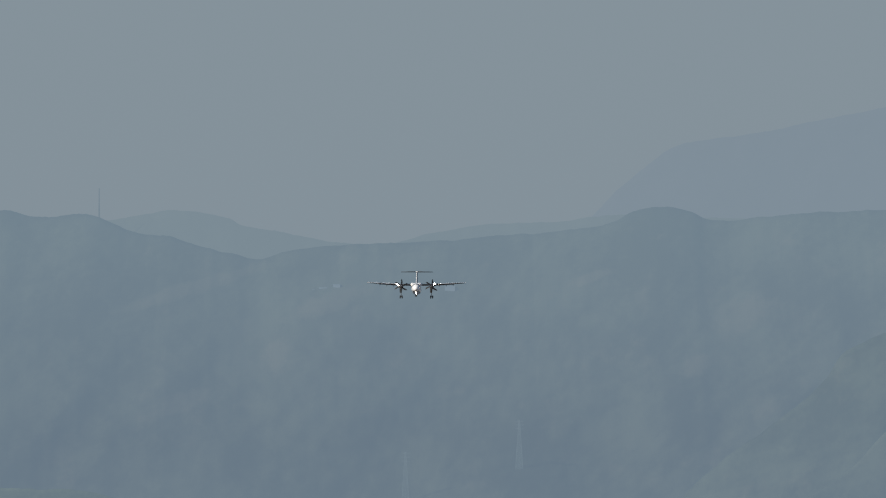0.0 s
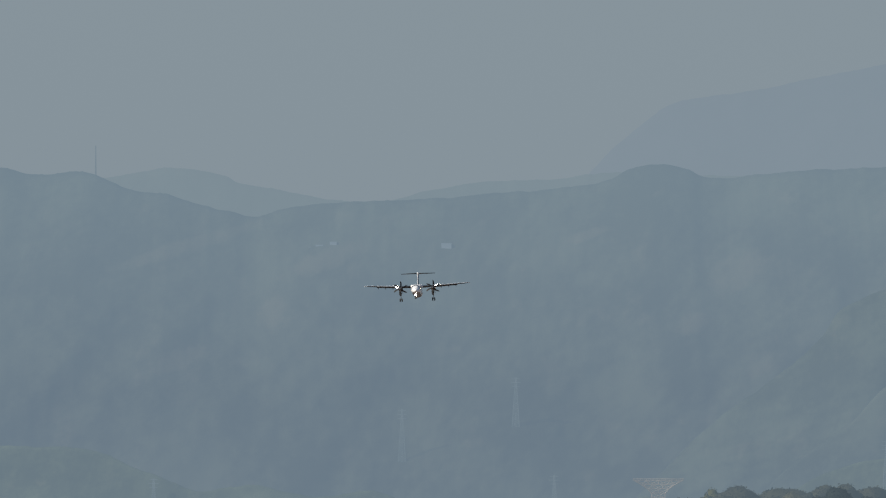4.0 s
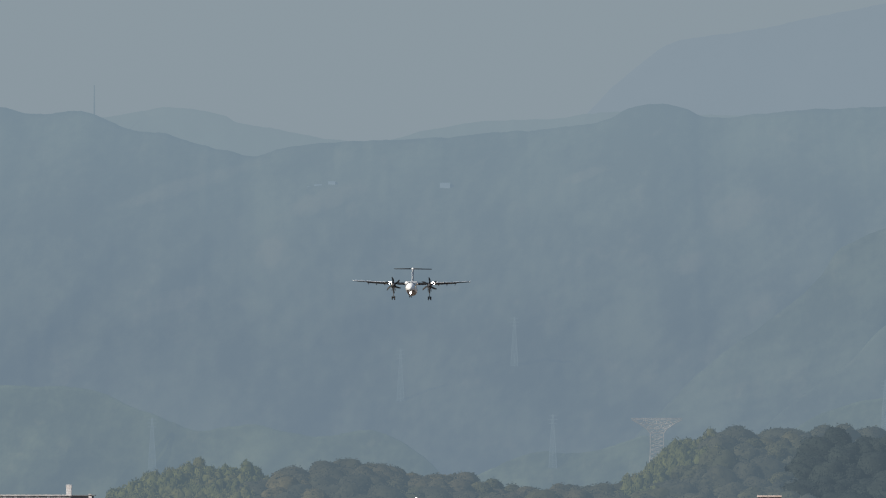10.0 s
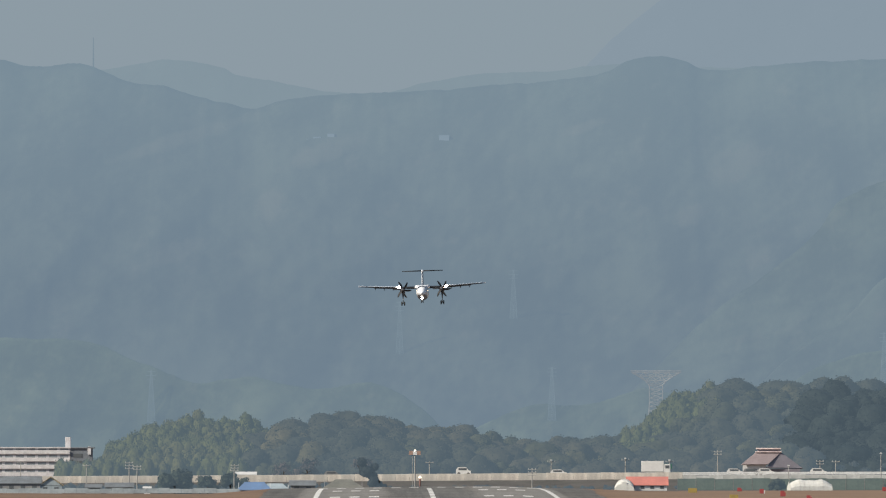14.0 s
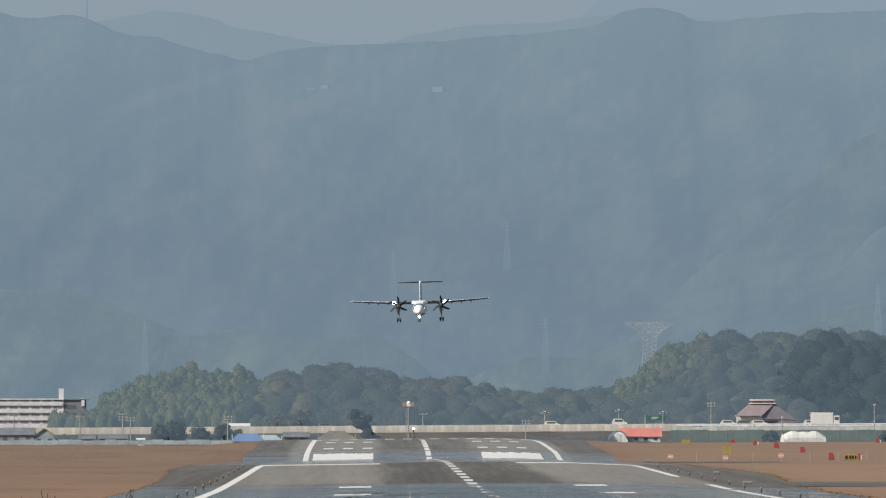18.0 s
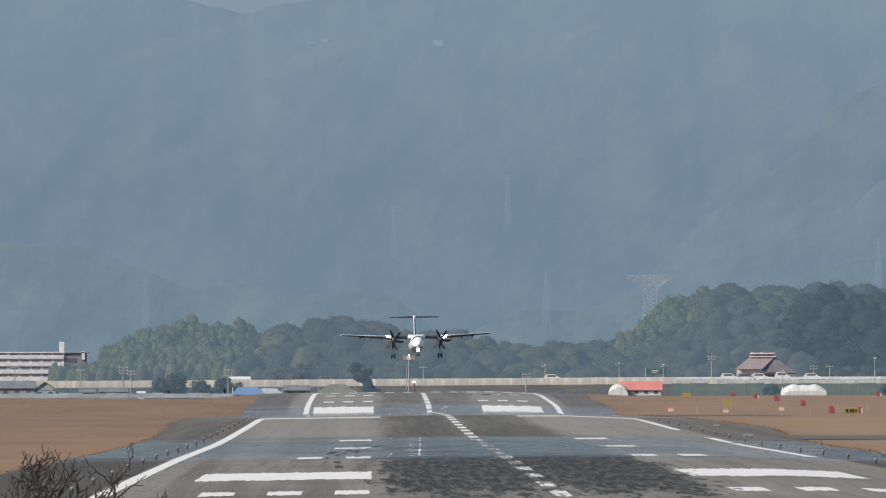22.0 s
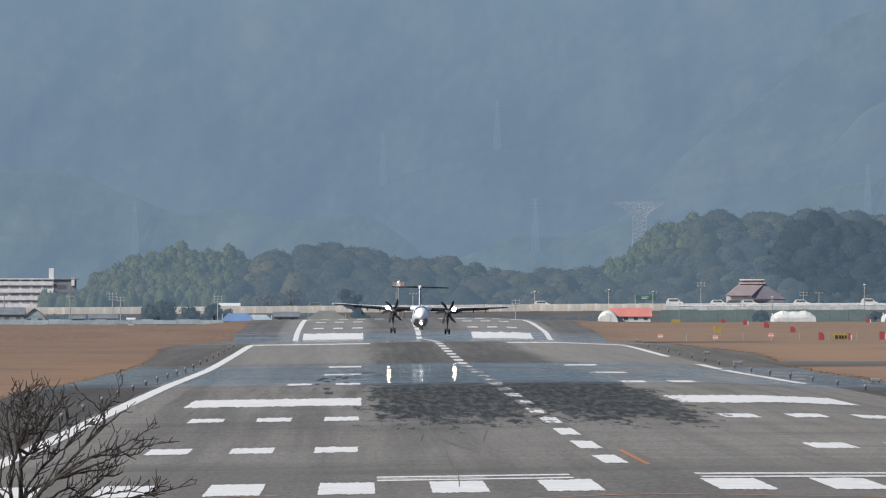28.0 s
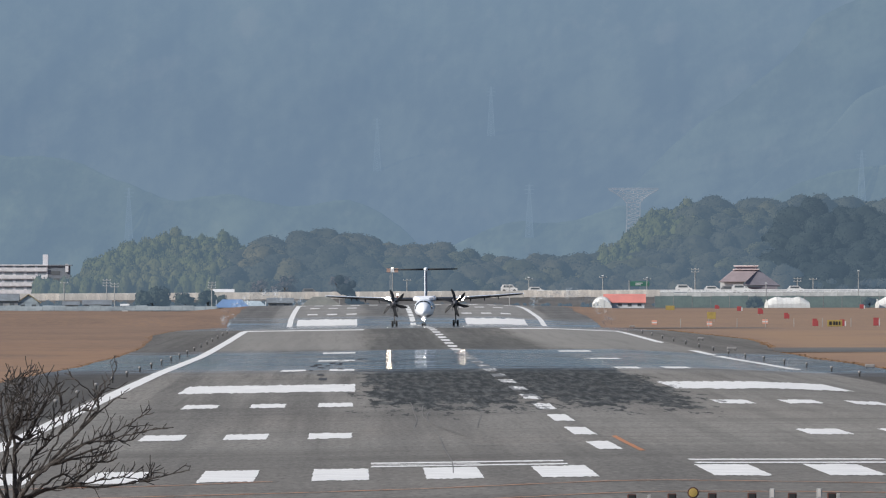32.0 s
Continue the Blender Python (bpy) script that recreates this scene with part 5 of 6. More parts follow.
# ---- trees ----
def tree(x, d, high, wide, seed, m, label, lean=0.0, per=1500, base=None, low=0.22):
    r = np.random.default_rng(seed)
    g = surface(x, d) if base is None else base
    ob = thing("tree", x, d, g, label, "tree")
    top = Vector((lean, 0, high * 0.62))
    b = bmesh.new()
    rod(b, (0, 0, -0.2), top * 0.5, 0.03 * high + 0.04, 0.022 * high + 0.03, 7)
    rod(b, top * 0.5, top, 0.022 * high + 0.03, 0.012 * high, 7)
    part("trunk", b, bark, ob)
    cs, rs = [], []
    for k in range(13):
        a = 2 * math.pi * k / 13 + r.uniform(-0.4, 0.4)
        f = r.uniform(0.35, 0.75)
        end = Vector((lean * (0.6 + 0.6 * f) + math.cos(a) * wide * 0.34 * (1.25 - 0.6 * f), math.sin(a) * wide * 0.3, high * (low + (0.86 - low) * (f - 0.35) / 0.4 * 0.85)))
        b = bmesh.new()
        rod(b, top * r.uniform(0.3, 0.8), end, 0.010 * high, 0.004 * high, 5)
        part("limb", b, bark, ob)
        cs.append(tuple(end))
        rs.append(wide * r.uniform(0.24, 0.34))
    cs.append((lean * 1.2, 0, high * 0.78))
    rs.append(wide * 0.3)
    vs, fs = foliage(r, np.array(cs), rs, per // 14, 0.15, 0.85)
    leaf_mesh("crown", vs, fs, m, ob)
    return ob


for x, d, high, wide, seed, lean in ((-52.0, 3060, 4.7, 7.6, 1, 0), (-45.4, 3080, 4.2, 4.6, 2, 0), (-40.8, 3080, 4.6, 5.0, 3, 0.3), (-37.6, 3090, 3.6, 3.4, 4, 0),
                                     (74.2, 3105, 2.3, 3.6, 6, 0), (98.4, 3108, 2.2, 3.0, 7, 0)):
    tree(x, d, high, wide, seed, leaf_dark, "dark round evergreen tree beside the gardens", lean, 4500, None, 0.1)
leaf_black = leafy("blackish_leaves", (0.034, 0.044, 0.048), (0.046, 0.058, 0.060), (0.05, 0.058, 0.056), 0.3, 0.42)
leaning = thing("tree", -9.6, 3100, surface(-9.6, 3100), "dark leaning tree beyond the runway's end", "tree")
b = bmesh.new()
rod(b, (0.6, 0, -0.2), (0.0, 0, 2.2), 0.32, 0.24, 8)
rod(b, (0.0, 0, 2.2), (-2.2, 0, 5.0), 0.24, 0.10, 8)
part("trunk", b, bark, leaning)
lean_rng = np.random.default_rng(15)
cs = [(-0.2 - 0.55 * k + lean_rng.uniform(-0.5, 0.5), lean_rng.uniform(-1, 1), 1.3 + 0.66 * k + lean_rng.uniform(-0.3, 0.3)) for k in range(8)] + [(0.9, 0.3, 0.9), (-3.3, 0, 3.9), (-1.0, 0.5, 5.2)]
vs, fs, body = crowns(lean_rng, np.array(cs), [lean_rng.uniform(0.8, 1.35) for _ in cs], 0.9, 260, 0.16, 2)
leaf_mesh("crown", vs, fs, leaf_black, leaning, body=body)
russet = leafy("russet_leaves", (0.14, 0.115, 0.11), (0.18, 0.145, 0.13), (0.19, 0.15, 0.135), 0.3, 0.52)
for x, d, high, wide, seed in ((-25.7, 3296, 6.0, 6.0, 8), (-13.4, 3296, 6.4, 5.2, 9), (-31.0, 3298, 5.2, 5.0, 10)):
    tree(x, d, high, wide, seed, russet, "thin russet winter tree beyond the raised road", 0.0, 1300)
gable("shed", -17.2, 3112, 8.0, 5.0, 0.9, 2.7, grey_wall, worn("roof_umber", (0.19, 0.20, 0.19), (0.14, 0.15, 0.145), 0.8, 0.5), "low shed with a weathered grey-brown hipped roof", hip=0.62)
# bushes along the road's foot and right of the house
rng = np.random.default_rng(11)
cs, rs = [], []
for k in range(260):
    x = -120 + rng.uniform(0, 104)
    cs.append((x, 3200 + rng.uniform(-20, 20), surface(x, 3200) + rng.uniform(0.4, 1.3)))
    rs.append(rng.uniform(0.8, 1.7))
for k in range(40):
    x = 93 + rng.uniform(0, 40)
    cs.append((x, 3290 + rng.uniform(-6, 12), surface(x, 3290) + rng.uniform(1.5, 4.2)))
    rs.append(rng.uniform(1.2, 2.2))
for k in range(90):
    x = -24 + rng.uniform(0, 80)
    cs.append((x, 3180 + rng.uniform(-12, 20), surface(x, 3180) + rng.uniform(0.0, 0.8)))
    rs.append(rng.uniform(0.7, 1.3))
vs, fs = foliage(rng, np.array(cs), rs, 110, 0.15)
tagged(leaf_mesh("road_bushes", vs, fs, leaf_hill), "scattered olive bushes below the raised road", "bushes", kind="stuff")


# ---- poles, pylons, signs ----
def pole(x, d, top, arms, label, lamp=False):
    g = surface(x, d)
    ob = thing("utility_pole", x, d, g, label, "utility pole", "poles along the road")
    b = bmesh.new()
    rod(b, (0, 0, 0), (0, 0, top - g), 0.14, 0.09, 8)
    part("shaft", b, pole_grey, ob)
    for k in range(arms):
        z = top - g - 0.35 - 0.6 * k
        part("cross_arm", boxed(-0.9, 0.9, -0.2, -0.1, z, z + 0.12), pole_grey, ob)
        for xx in (-0.75, 0, 0.75):
            part("insulator", boxed(xx - 0.05, xx + 0.05, -0.2, -0.1, z + 0.12, z + 0.32), wall_white, ob)
    if lamp:
        part("lamp_head", boxed(-0.25, 0.25, -0.5, 0.1, top - g - 0.05, top - g + 0.2, 0.04), wall_white, ob)
    return ob


for x, d, top, arms, lamp in ((65.6, 3280, 8.4, 2, 0), (100.3, 3232, 7.7, 0, 1), (92.0, 3285, 6.2, 1, 0), (88.5, 3285, 6.3, 2, 0), (-63.0, 3150, 6.0, 3, 0), (-61.4, 3155, 5.2, 2, 0),
                              (-73.6, 3225, 5.4, 1, 0), (-41.2, 3220, 5.4, 2, 0), (-39.8, 3070, 4.4, 1, 0), (45.0, 3275, 6.6, 1, 1), (28.5, 3270, 6.2, 1, 1), (1.5, 3270, 6.0, 1, 0),
                              (22.5, 3100, 4.6, 3, 0), (54.8, 3275, 6.2, 1, 1), (112.0, 3285, 7.0, 2, 0), (-88.0, 3225, 6.0, 1, 0), (80.0, 3230, 5.0, 0, 1)):
    pole(x, d, top, arms, "grey concrete utility pole with cross arms" if arms else "tall grey street lamp pole", lamp)


def lattice(x, d, base, top, half, m, label, fork=True, bar=0.075):
    """A steel lattice pylon; a forked one opens like a funnel under a long level arm."""
    ob = thing("pylon", x, d, base, label, "pylon")
    h = top - base
    if fork:
        levels = [(0, half * 0.42), (h * 0.4, half * 0.33), (h * 0.70, half * 0.255), (h * 0.86, half * 0.26), (h * 0.905, half * 0.42), (h * 0.945, half * 0.66), (h * 0.985, half * 0.96)]
    else:
        levels = [(0, half * 0.5), (h * 0.5, half * 0.3), (h * 0.8, half * 0.16), (h, half * 0.06)]
    for sx in (-1, 1):
        for sy in (-1, 1):
            b = bmesh.new()
            for (z0, w0), (z1, w1) in zip(levels, levels[1:]):
                rod(b, (sx * w0, sy * min(w0, half * 0.3), z0), (sx * w1, sy * min(w1, half * 0.3), z1), bar, bar, 4)
            part("leg", b, m, ob)
    n = 24
    for sy in (-1, 1):
        b = bmesh.new()
        for k in range(n):
            z0, z1 = h * 0.985 * k / n, h * 0.985 * (k + 1) / n
            w0, w1 = smooth_table(levels, z0), smooth_table(levels, z1)
            y0, y1 = sy * min(w0, half * 0.3), sy * min(w1, half * 0.3)
            cells = max(1, round(w1 / (half * 0.25)))
            for c in range(cells):
                a0, a1, c0, c1 = (-1 + 2 * c / cells) * w0, (-1 + 2 * (c + 1) / cells) * w0, (-1 + 2 * c / cells) * w1, (-1 + 2 * (c + 1) / cells) * w1
                rod(b, (a0, y0, z0), (c1, y1, z1), bar * 0.65, bar * 0.65, 4)
                rod(b, (a1, y0, z0), (c0, y1, z1), bar * 0.65, bar * 0.65, 4)
                if c:
                    rod(b, (a0, y0, z0), (c0, y1, z1), bar * 0.8, bar * 0.8, 4)
            if sy < 0:
                rod(b, (-w1, y1, z1), (w1, y1, z1), bar * 0.65, bar * 0.65, 4)
        part("bracing", b, m, ob)
    b = bmesh.new()
    if fork:
        for s in (-1, 1):
            rod(b, (-half, s * 0.4, h), (half, s * 0.4, h), bar * 0.8, bar * 0.8, 4)
            rod(b, (-half, s * 0.4, h * 0.985), (half, s * 0.4, h * 0.985), bar * 0.6, bar * 0.6, 4)
        for k in range(24):
            xx = -half + half * k / 12
            rod(b, (xx, -0.4, h), (xx + half / 12, -0.4, h * 0.985), bar * 0.5, bar * 0.5, 4)
    else:
        for z, w in ((h * 0.9, half * 0.62), (h * 0.83, half * 0.5)):
            arm = bmesh.new()
            rod(arm, (-w, 0, z), (w, 0, z), bar, bar, 4)
            part("cross_arm", arm, m, ob)
        rod(b, (-half * 0.5, 0, h * 0.97), (half * 0.5, 0, h * 0.97), bar, bar, 4)
    part("cross_arm", b, m, ob)
    return ob


# the pylons' steel carries painted haze, a glow over most of its colour
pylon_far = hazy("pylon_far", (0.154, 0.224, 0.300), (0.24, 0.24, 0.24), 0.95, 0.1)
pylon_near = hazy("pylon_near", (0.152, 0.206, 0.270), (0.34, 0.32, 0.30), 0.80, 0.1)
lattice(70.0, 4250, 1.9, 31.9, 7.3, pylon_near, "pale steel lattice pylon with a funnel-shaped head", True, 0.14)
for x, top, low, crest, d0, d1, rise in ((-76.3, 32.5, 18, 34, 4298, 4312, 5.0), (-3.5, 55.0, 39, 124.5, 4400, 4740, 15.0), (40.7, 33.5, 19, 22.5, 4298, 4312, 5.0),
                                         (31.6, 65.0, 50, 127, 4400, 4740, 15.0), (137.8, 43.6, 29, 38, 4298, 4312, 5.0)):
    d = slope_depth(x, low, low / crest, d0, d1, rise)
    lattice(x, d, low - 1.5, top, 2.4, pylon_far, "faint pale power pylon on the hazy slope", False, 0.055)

# obstacle light on its mast beyond the far end
mast = thing("beacon_mast", -2.0, 3150, surface(-2, 3150), "slim grey mast with orange and white boards and a lamp", "beacon")
g = surface(-2, 3150)
b = bmesh.new()
rod(b, (0, 0, 0), (0, 0, 8.0 - g), 0.16, 0.12, 8)
rod(b, (-0.5, 0, 0), (-0.5, 0, 7.6 - g), 0.05, 0.05, 6)
part("shaft", b, pole_grey, mast)
for x0, m in ((-1.25, orange_plain), (-0.4, wall_white), (0.42, orange_plain)):
    part("board", boxed(x0, x0 + 0.82, -0.25, -0.12, 7.4 - g, 8.25 - g, 0.02), m, mast)
b = bmesh.new()
loft(b, [circle((0.0, -0.3, z), r, "z", 10) for z, r in ((8.26 - g, 0.16), (8.38 - g, 0.17), (8.48 - g, 0.1))])
part("lamp", b, mat("beacon_glow", (0.9, 0.9, 0.85), 0.3, 0, 0.5, (1.0, 0.92, 0.8), 3.0), mast, "lit pale lamp")
small = thing("approach_light", -1.0, 3120, surface(-1, 3120), "small lit approach lamp on a reddish post", "approach light")
b = bmesh.new()
rod(b, (0, 0, 0), (0, 0, 2.5 - surface(-1, 3120)), 0.2, 0.2, 8)
part("post", b, worn("dull_red", (0.24, 0.13, 0.12), (0.18, 0.1, 0.09), 0.7, 1.0), small)
b = bmesh.new()
loft(b, [circle((0, -0.1, z - surface(-1, 3120)), r, "z", 10) for z, r in ((2.5, 0.25), (2.75, 0.28), (2.9, 0.1))])
part("lamp", b, mat("approach_glow", (0.9, 0.9, 0.85), 0.3, 0, 0.5, (1.0, 0.9, 0.75), 2.5), small, "lit pale lamp")

# road sign gantry
gantry = thing("road_sign", 53.5, 3278, surface(53.5, 3278), "green road sign board over the raised road", "road sign")
g = surface(53.5, 3278)
b = bmesh.new()
rod(b, (-2.6, 0, 0), (-2.6, 0, 5.6 - g), 0.12, 0.1, 8)
part("post", b, pole_grey, gantry)
board = part("board", boxed(-2.4, 1.9, -0.3, -0.2, 4.35 - g, 5.45 - g, 0.03), sign_green, gantry)
for z, w in ((4.95, 1.6), (4.6, 1.2)):
    part("text_bar", boxed(-1.2, -1.2 + w, -0.33, -0.305, z - g, z - g + 0.16), wall_white, board)


# ---- signs and markers on the grass ----
def marker(name, x, d, w, h, m, label, category, lift=0.15, group=""):
    ob = thing(name, x, d, surface(x, d), label, category, group)
    face = part("board", boxed(-w / 2, w / 2, -0.08, 0.08, lift, lift + h, 0.02), m, ob)
    for s in (-1, 1):
        part("leg", boxed(s * w * 0.3 - 0.04, s * w * 0.3 + 0.04, -0.03, 0.03, -0.05, lift), pole_grey, ob)
    return ob, face


for x, d, w, h in ((61.5, 2915, 0.7, 0.75), (61.7, 2750, 0.8, 0.85), (63.0, 2656, 0.75, 1.0), (65.0, 2562, 0.7, 1.0), (67.0, 2466, 0.75, 1.25),
                   (71.6, 2466, 0.8, 1.1), (77.6, 2476, 0.9, 1.35), (89.0, 2880, 0.8, 0.8)):
    ob, face = marker("marker_board", x, d, w, h, red_paint, "red and white marker board on the dry grass", "marker board", group="red marker boards on the grass")
    part("stripe", boxed(w / 2 - 0.02, w / 2 + 0.22, -0.06, 0.06, 0.15, 0.15 + h * 0.75), wall_white if w > 0.78 else red_paint, ob)
ob, face = marker("taxiway_sign", 63.3, 2248, 2.3, 1.0, sign_yellow, "yellow airfield sign with black marks", "airfield sign")
for x0, x1 in ((-0.85, -0.45), (-0.25, 0.05), (0.15, 0.45), (0.62, 0.85)):
    part("mark_bar", boxed(x0, x1, -0.12, -0.085, 0.4, 0.92), sign_black, face)
marker("taxiway_sign", 50.0, 2806, 1.7, 0.85, sign_yellow, "plain yellow airfield sign seen from afar", "airfield sign")
marker("taxiway_sign", 51.5, 2540, 1.5, 1.2, sign_yellow, "pale yellow airfield sign on the grass", "airfield sign", 0.5)
salmon = worn("salmon_paint", (0.66, 0.33, 0.25), (0.55, 0.27, 0.2), 0.5, 1.0)
for x, d in ((50.2, 2500), (60.2, 2520), (41.2, 2516), (69.8, 2470)):
    ob, face = marker("marker_box", x, d, 0.9, 0.75, salmon, "small salmon and white marker box on the grass", "marker box", 0.05, "marker boxes on the grass")
    part("band", boxed(-0.46, 0.46, -0.1, -0.082, 0.3, 0.5), wall_white, face)
white_cap = worn("lamp_grey", (0.30, 0.29, 0.29), (0.20, 0.20, 0.20), 0.5, 2.0)
for x, d, w in ((27.2, 1442, 0.95), (29.6, 1122, 0.75), (28.8, 1642, 0.7), (36.0, 2440, 0.9)):
    ob = thing("guidance_lamp", x, d, surface(x, d), "low white guidance lamp unit beside the runway", "lamp", "guidance lamps beside the runway")
    part("housing", boxed(-w / 2, w / 2, -0.3, 0.3, 0.18, 0.42, 0.05), white_cap, ob)
    for s in (-1, 1):
        part("leg", boxed(s * w * 0.32 - 0.03, s * w * 0.32 + 0.03, -0.03, 0.03, -0.02, 0.18), sign_black, ob)
lamp_thing = None
for side, spans in ((-1, range(4, 23)), (1, range(7, 23))):
    for k in spans:
        x, d = side * 25.3, T0 + 25 + 60 * k
        m = pose(x, d, surface(x, d))
        if lamp_thing is None:
            lamp_thing = thing("edge_light", x, d, surface(x, d), "small white runway edge light on a dark stem", "runway light", "runway edge lights")
            b = bmesh.new()
            rod(b, (0, 0, 0), (0, 0, 0.3), 0.06, 0.05, 8)
            part("stem", b, sign_black, lamp_thing)
            b = bmesh.new()
            loft(b, [circle((0, 0, z), r, "z", 10) for z, r in ((0.26, 0.07), (0.3, 0.11), (0.4, 0.11), (0.44, 0.05))])
            part("lens", b, white_cap, lamp_thing, smooth=True)
        else:
            copy_thing(lamp_thing, m)
post_thing = None
for k in range(13):
    x, d = 44.0 + 4.6 * k, 2440 - 3 * k
    if post_thing is None:
        post_thing = thing("fence_post", x, d, surface(x, d), "thin dark fence post on the grass", "fence post", "fence posts on the grass")
        b = bmesh.new()
        rod(b, (0, 0, -0.05), (0, 0, 1.5), 0.05, 0.05, 6)
        part("shaft", b, pole_grey, post_thing)
    else:
        copy_thing(post_thing, pose(x, d, surface(x, d)))

# ---- vehicles on the raised road ----
def vehicle(name, x, d, z, length, high, cab, m, label, category):
    ob = thing(name, x, d, z, label, category)
    if cab:
        part("cargo_box", boxed(-length / 2, length / 2 - 1.5, -1.1, 1.1, 0.75, high, 0.04), m, ob)
        part("cab", boxed(length / 2 - 1.42, length / 2, -1.05, 1.05, 0.5, high * 0.78, 0.12), m, ob)
        part("side_window", boxed(length / 2 - 1.15, length / 2 - 0.3, -1.09, -1.055, high * 0.48, high * 0.7), window_dark, ob)
        part("chassis", boxed(-length / 2 + 0.1, length / 2 - 0.2, -0.9, 0.9, 0.4, 0.74), sign_black, ob)
    else:
        b = bmesh.new()
        h = length / 2
        loft(b, [[(x0, y, z0) for x0, z0 in ((-h, 0.35), (-h, high * 0.62), (-h * 0.75, high), (h * 0.35, high), (h * 0.7, high * 0.62), (h, high * 0.55), (h, 0.35))] for y in (-0.78, 0.78)])
        part("body", b, m, ob)
        part("side_window", boxed(-h * 0.66, h * 0.42, -0.81, -0.785, high * 0.64, high * 0.9), window_dark, ob)
    for xx in (-length * 0.3, length * 0.32):
        for s in (-1, 1):
            b = bmesh.new()
            loft(b, [circle((xx, s * 0.72 + dy, 0.36), 0.36, "y", 14) for dy in (-0.11, 0.11)])
            part("wheel", b, tyre_rubber, ob)
    return ob


vehicles = []
ob = vehicle("box_truck", 90.2, 3254, 2.9, 6.4, 3.1, True, car_paint, "white box truck driving along the raised road", "truck")
vehicles.append((ob, 90.2, 9.7, 3254, road_top(90) - 0.74))
ob = vehicle("van", 44.7, 3248, 2.9, 3.3, 1.85, False, car_paint, "small white van driving along the raised road", "van")
vehicles.append((ob, 44.7, 8.95, 3248, road_top(60) - 0.74))
for x28, speed in ((59.2, -8.8), (102.2, -9.9), (111.0, -9.0)):
    ob = vehicle("car", x28, 3257, road_top(80) - 0.74, 3.7, 1.75, False, car_paint, "small white car driving along the raised road", "car")
    vehicles.append((ob, x28 - 10 * speed, speed, 3257, road_top(90) - 0.74))
for x, m, l in ((69.0, car_paint, "white car parked by the raised road"), (75.8, car_paint, "white car parked by the raised road"), (87.4, car_paint, "white car parked by the raised road"),
                (72.6, car_grey, "grey car parked by the raised road"),
                (-20.0, car_grey, "grey car parked by the raised road"), (30.0, car_paint, "white car parked by the raised road")):
    vehicle("car", x, 3260.5, road_top(x) - 0.74, 3.6, 1.5, False, m, l, "car")

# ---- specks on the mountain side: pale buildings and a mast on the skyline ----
# nearly all of their colour is haze painted in as a glow
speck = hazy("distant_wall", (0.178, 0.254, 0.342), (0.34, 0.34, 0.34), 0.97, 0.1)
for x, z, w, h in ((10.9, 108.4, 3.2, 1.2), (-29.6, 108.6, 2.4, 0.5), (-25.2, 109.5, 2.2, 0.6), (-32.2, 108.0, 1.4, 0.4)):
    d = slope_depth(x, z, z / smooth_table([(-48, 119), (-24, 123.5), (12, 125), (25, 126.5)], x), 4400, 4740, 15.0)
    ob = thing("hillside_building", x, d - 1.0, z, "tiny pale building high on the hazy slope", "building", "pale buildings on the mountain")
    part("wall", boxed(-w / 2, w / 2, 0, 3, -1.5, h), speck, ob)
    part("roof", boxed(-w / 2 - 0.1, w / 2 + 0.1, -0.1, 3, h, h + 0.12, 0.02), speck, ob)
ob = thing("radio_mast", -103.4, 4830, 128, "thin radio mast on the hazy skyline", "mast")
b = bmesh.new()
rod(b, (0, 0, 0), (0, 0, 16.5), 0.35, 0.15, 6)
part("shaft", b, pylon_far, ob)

# ---- close by: a bare tree and the lamps before the runway ----
bark_near = worn("bark_near", (0.105, 0.096, 0.090), (0.032, 0.029, 0.028), 0.9, 30.0, bump=0.6)
near_tree = thing("bare_tree", -11.86, 110, surface(-11.86, 110), "bare dark winter tree with spreading crooked boughs and fine twigs", "tree")
g = surface(-11.86, 110)
rng = random.Random(21)
fork = Vector((-0.04, 0, 4.90 - g))
b = bmesh.new()
rod(b, (0, 0, -0.1), (0.03, 0, 2.4), 0.085, 0.06, 10)
rod(b, (0.03, 0, 2.35), tuple(fork - Vector((0, 0, 0.18))), 0.062, 0.052, 10)
part("trunk", b, bark_near, near_tree)


def bough(bm, p, way, length, r, n, wander, lift=0.05):
    """A bent, tapering twig; gives its joints and its last direction."""
    pts, w, q = [p.copy()], way.normalized(), p.copy()
    for k in range(n):
        w = (w + Vector((rng.uniform(-1, 1), rng.uniform(-1, 1) * 0.8, rng.uniform(-1, 1))) * wander + Vector((0, 0, lift))).normalized()
        q = q + w * length / n
        pts.append(q.copy())
    rs = [max(0.0030, r * (1 - 0.55 * k / n)) for k in range(n + 1)]
    for k in range(n):
        rod(bm, pts[k], pts[k + 1], rs[k], rs[k + 1], 5 if r > 0.006 else 4)
    return pts, w


def side_way(w, spread):
    s = Vector((rng.uniform(-1, 1), rng.uniform(-1, 1) * 0.7, rng.uniform(-0.4, 1.0)))
    s = (s - w * s.dot(w)).normalized()
    return (w + s * spread).normalized()


def curve(knots, t):
    """A smooth way through knots, t from 0 to 1."""
    n = len(knots) - 1
    k = min(n - 1, int(t * n))
    u = t * n - k
    p0, p1, p2, p3 = knots[max(0, k - 1)], knots[k], knots[k + 1], knots[min(n, k + 2)]
    return 0.5 * ((2 * p1) + (p2 - p0) * u + (2 * p0 - 5 * p1 + 4 * p2 - p3) * u * u + (3 * p1 - p0 - 3 * p2 + p3) * u ** 3)


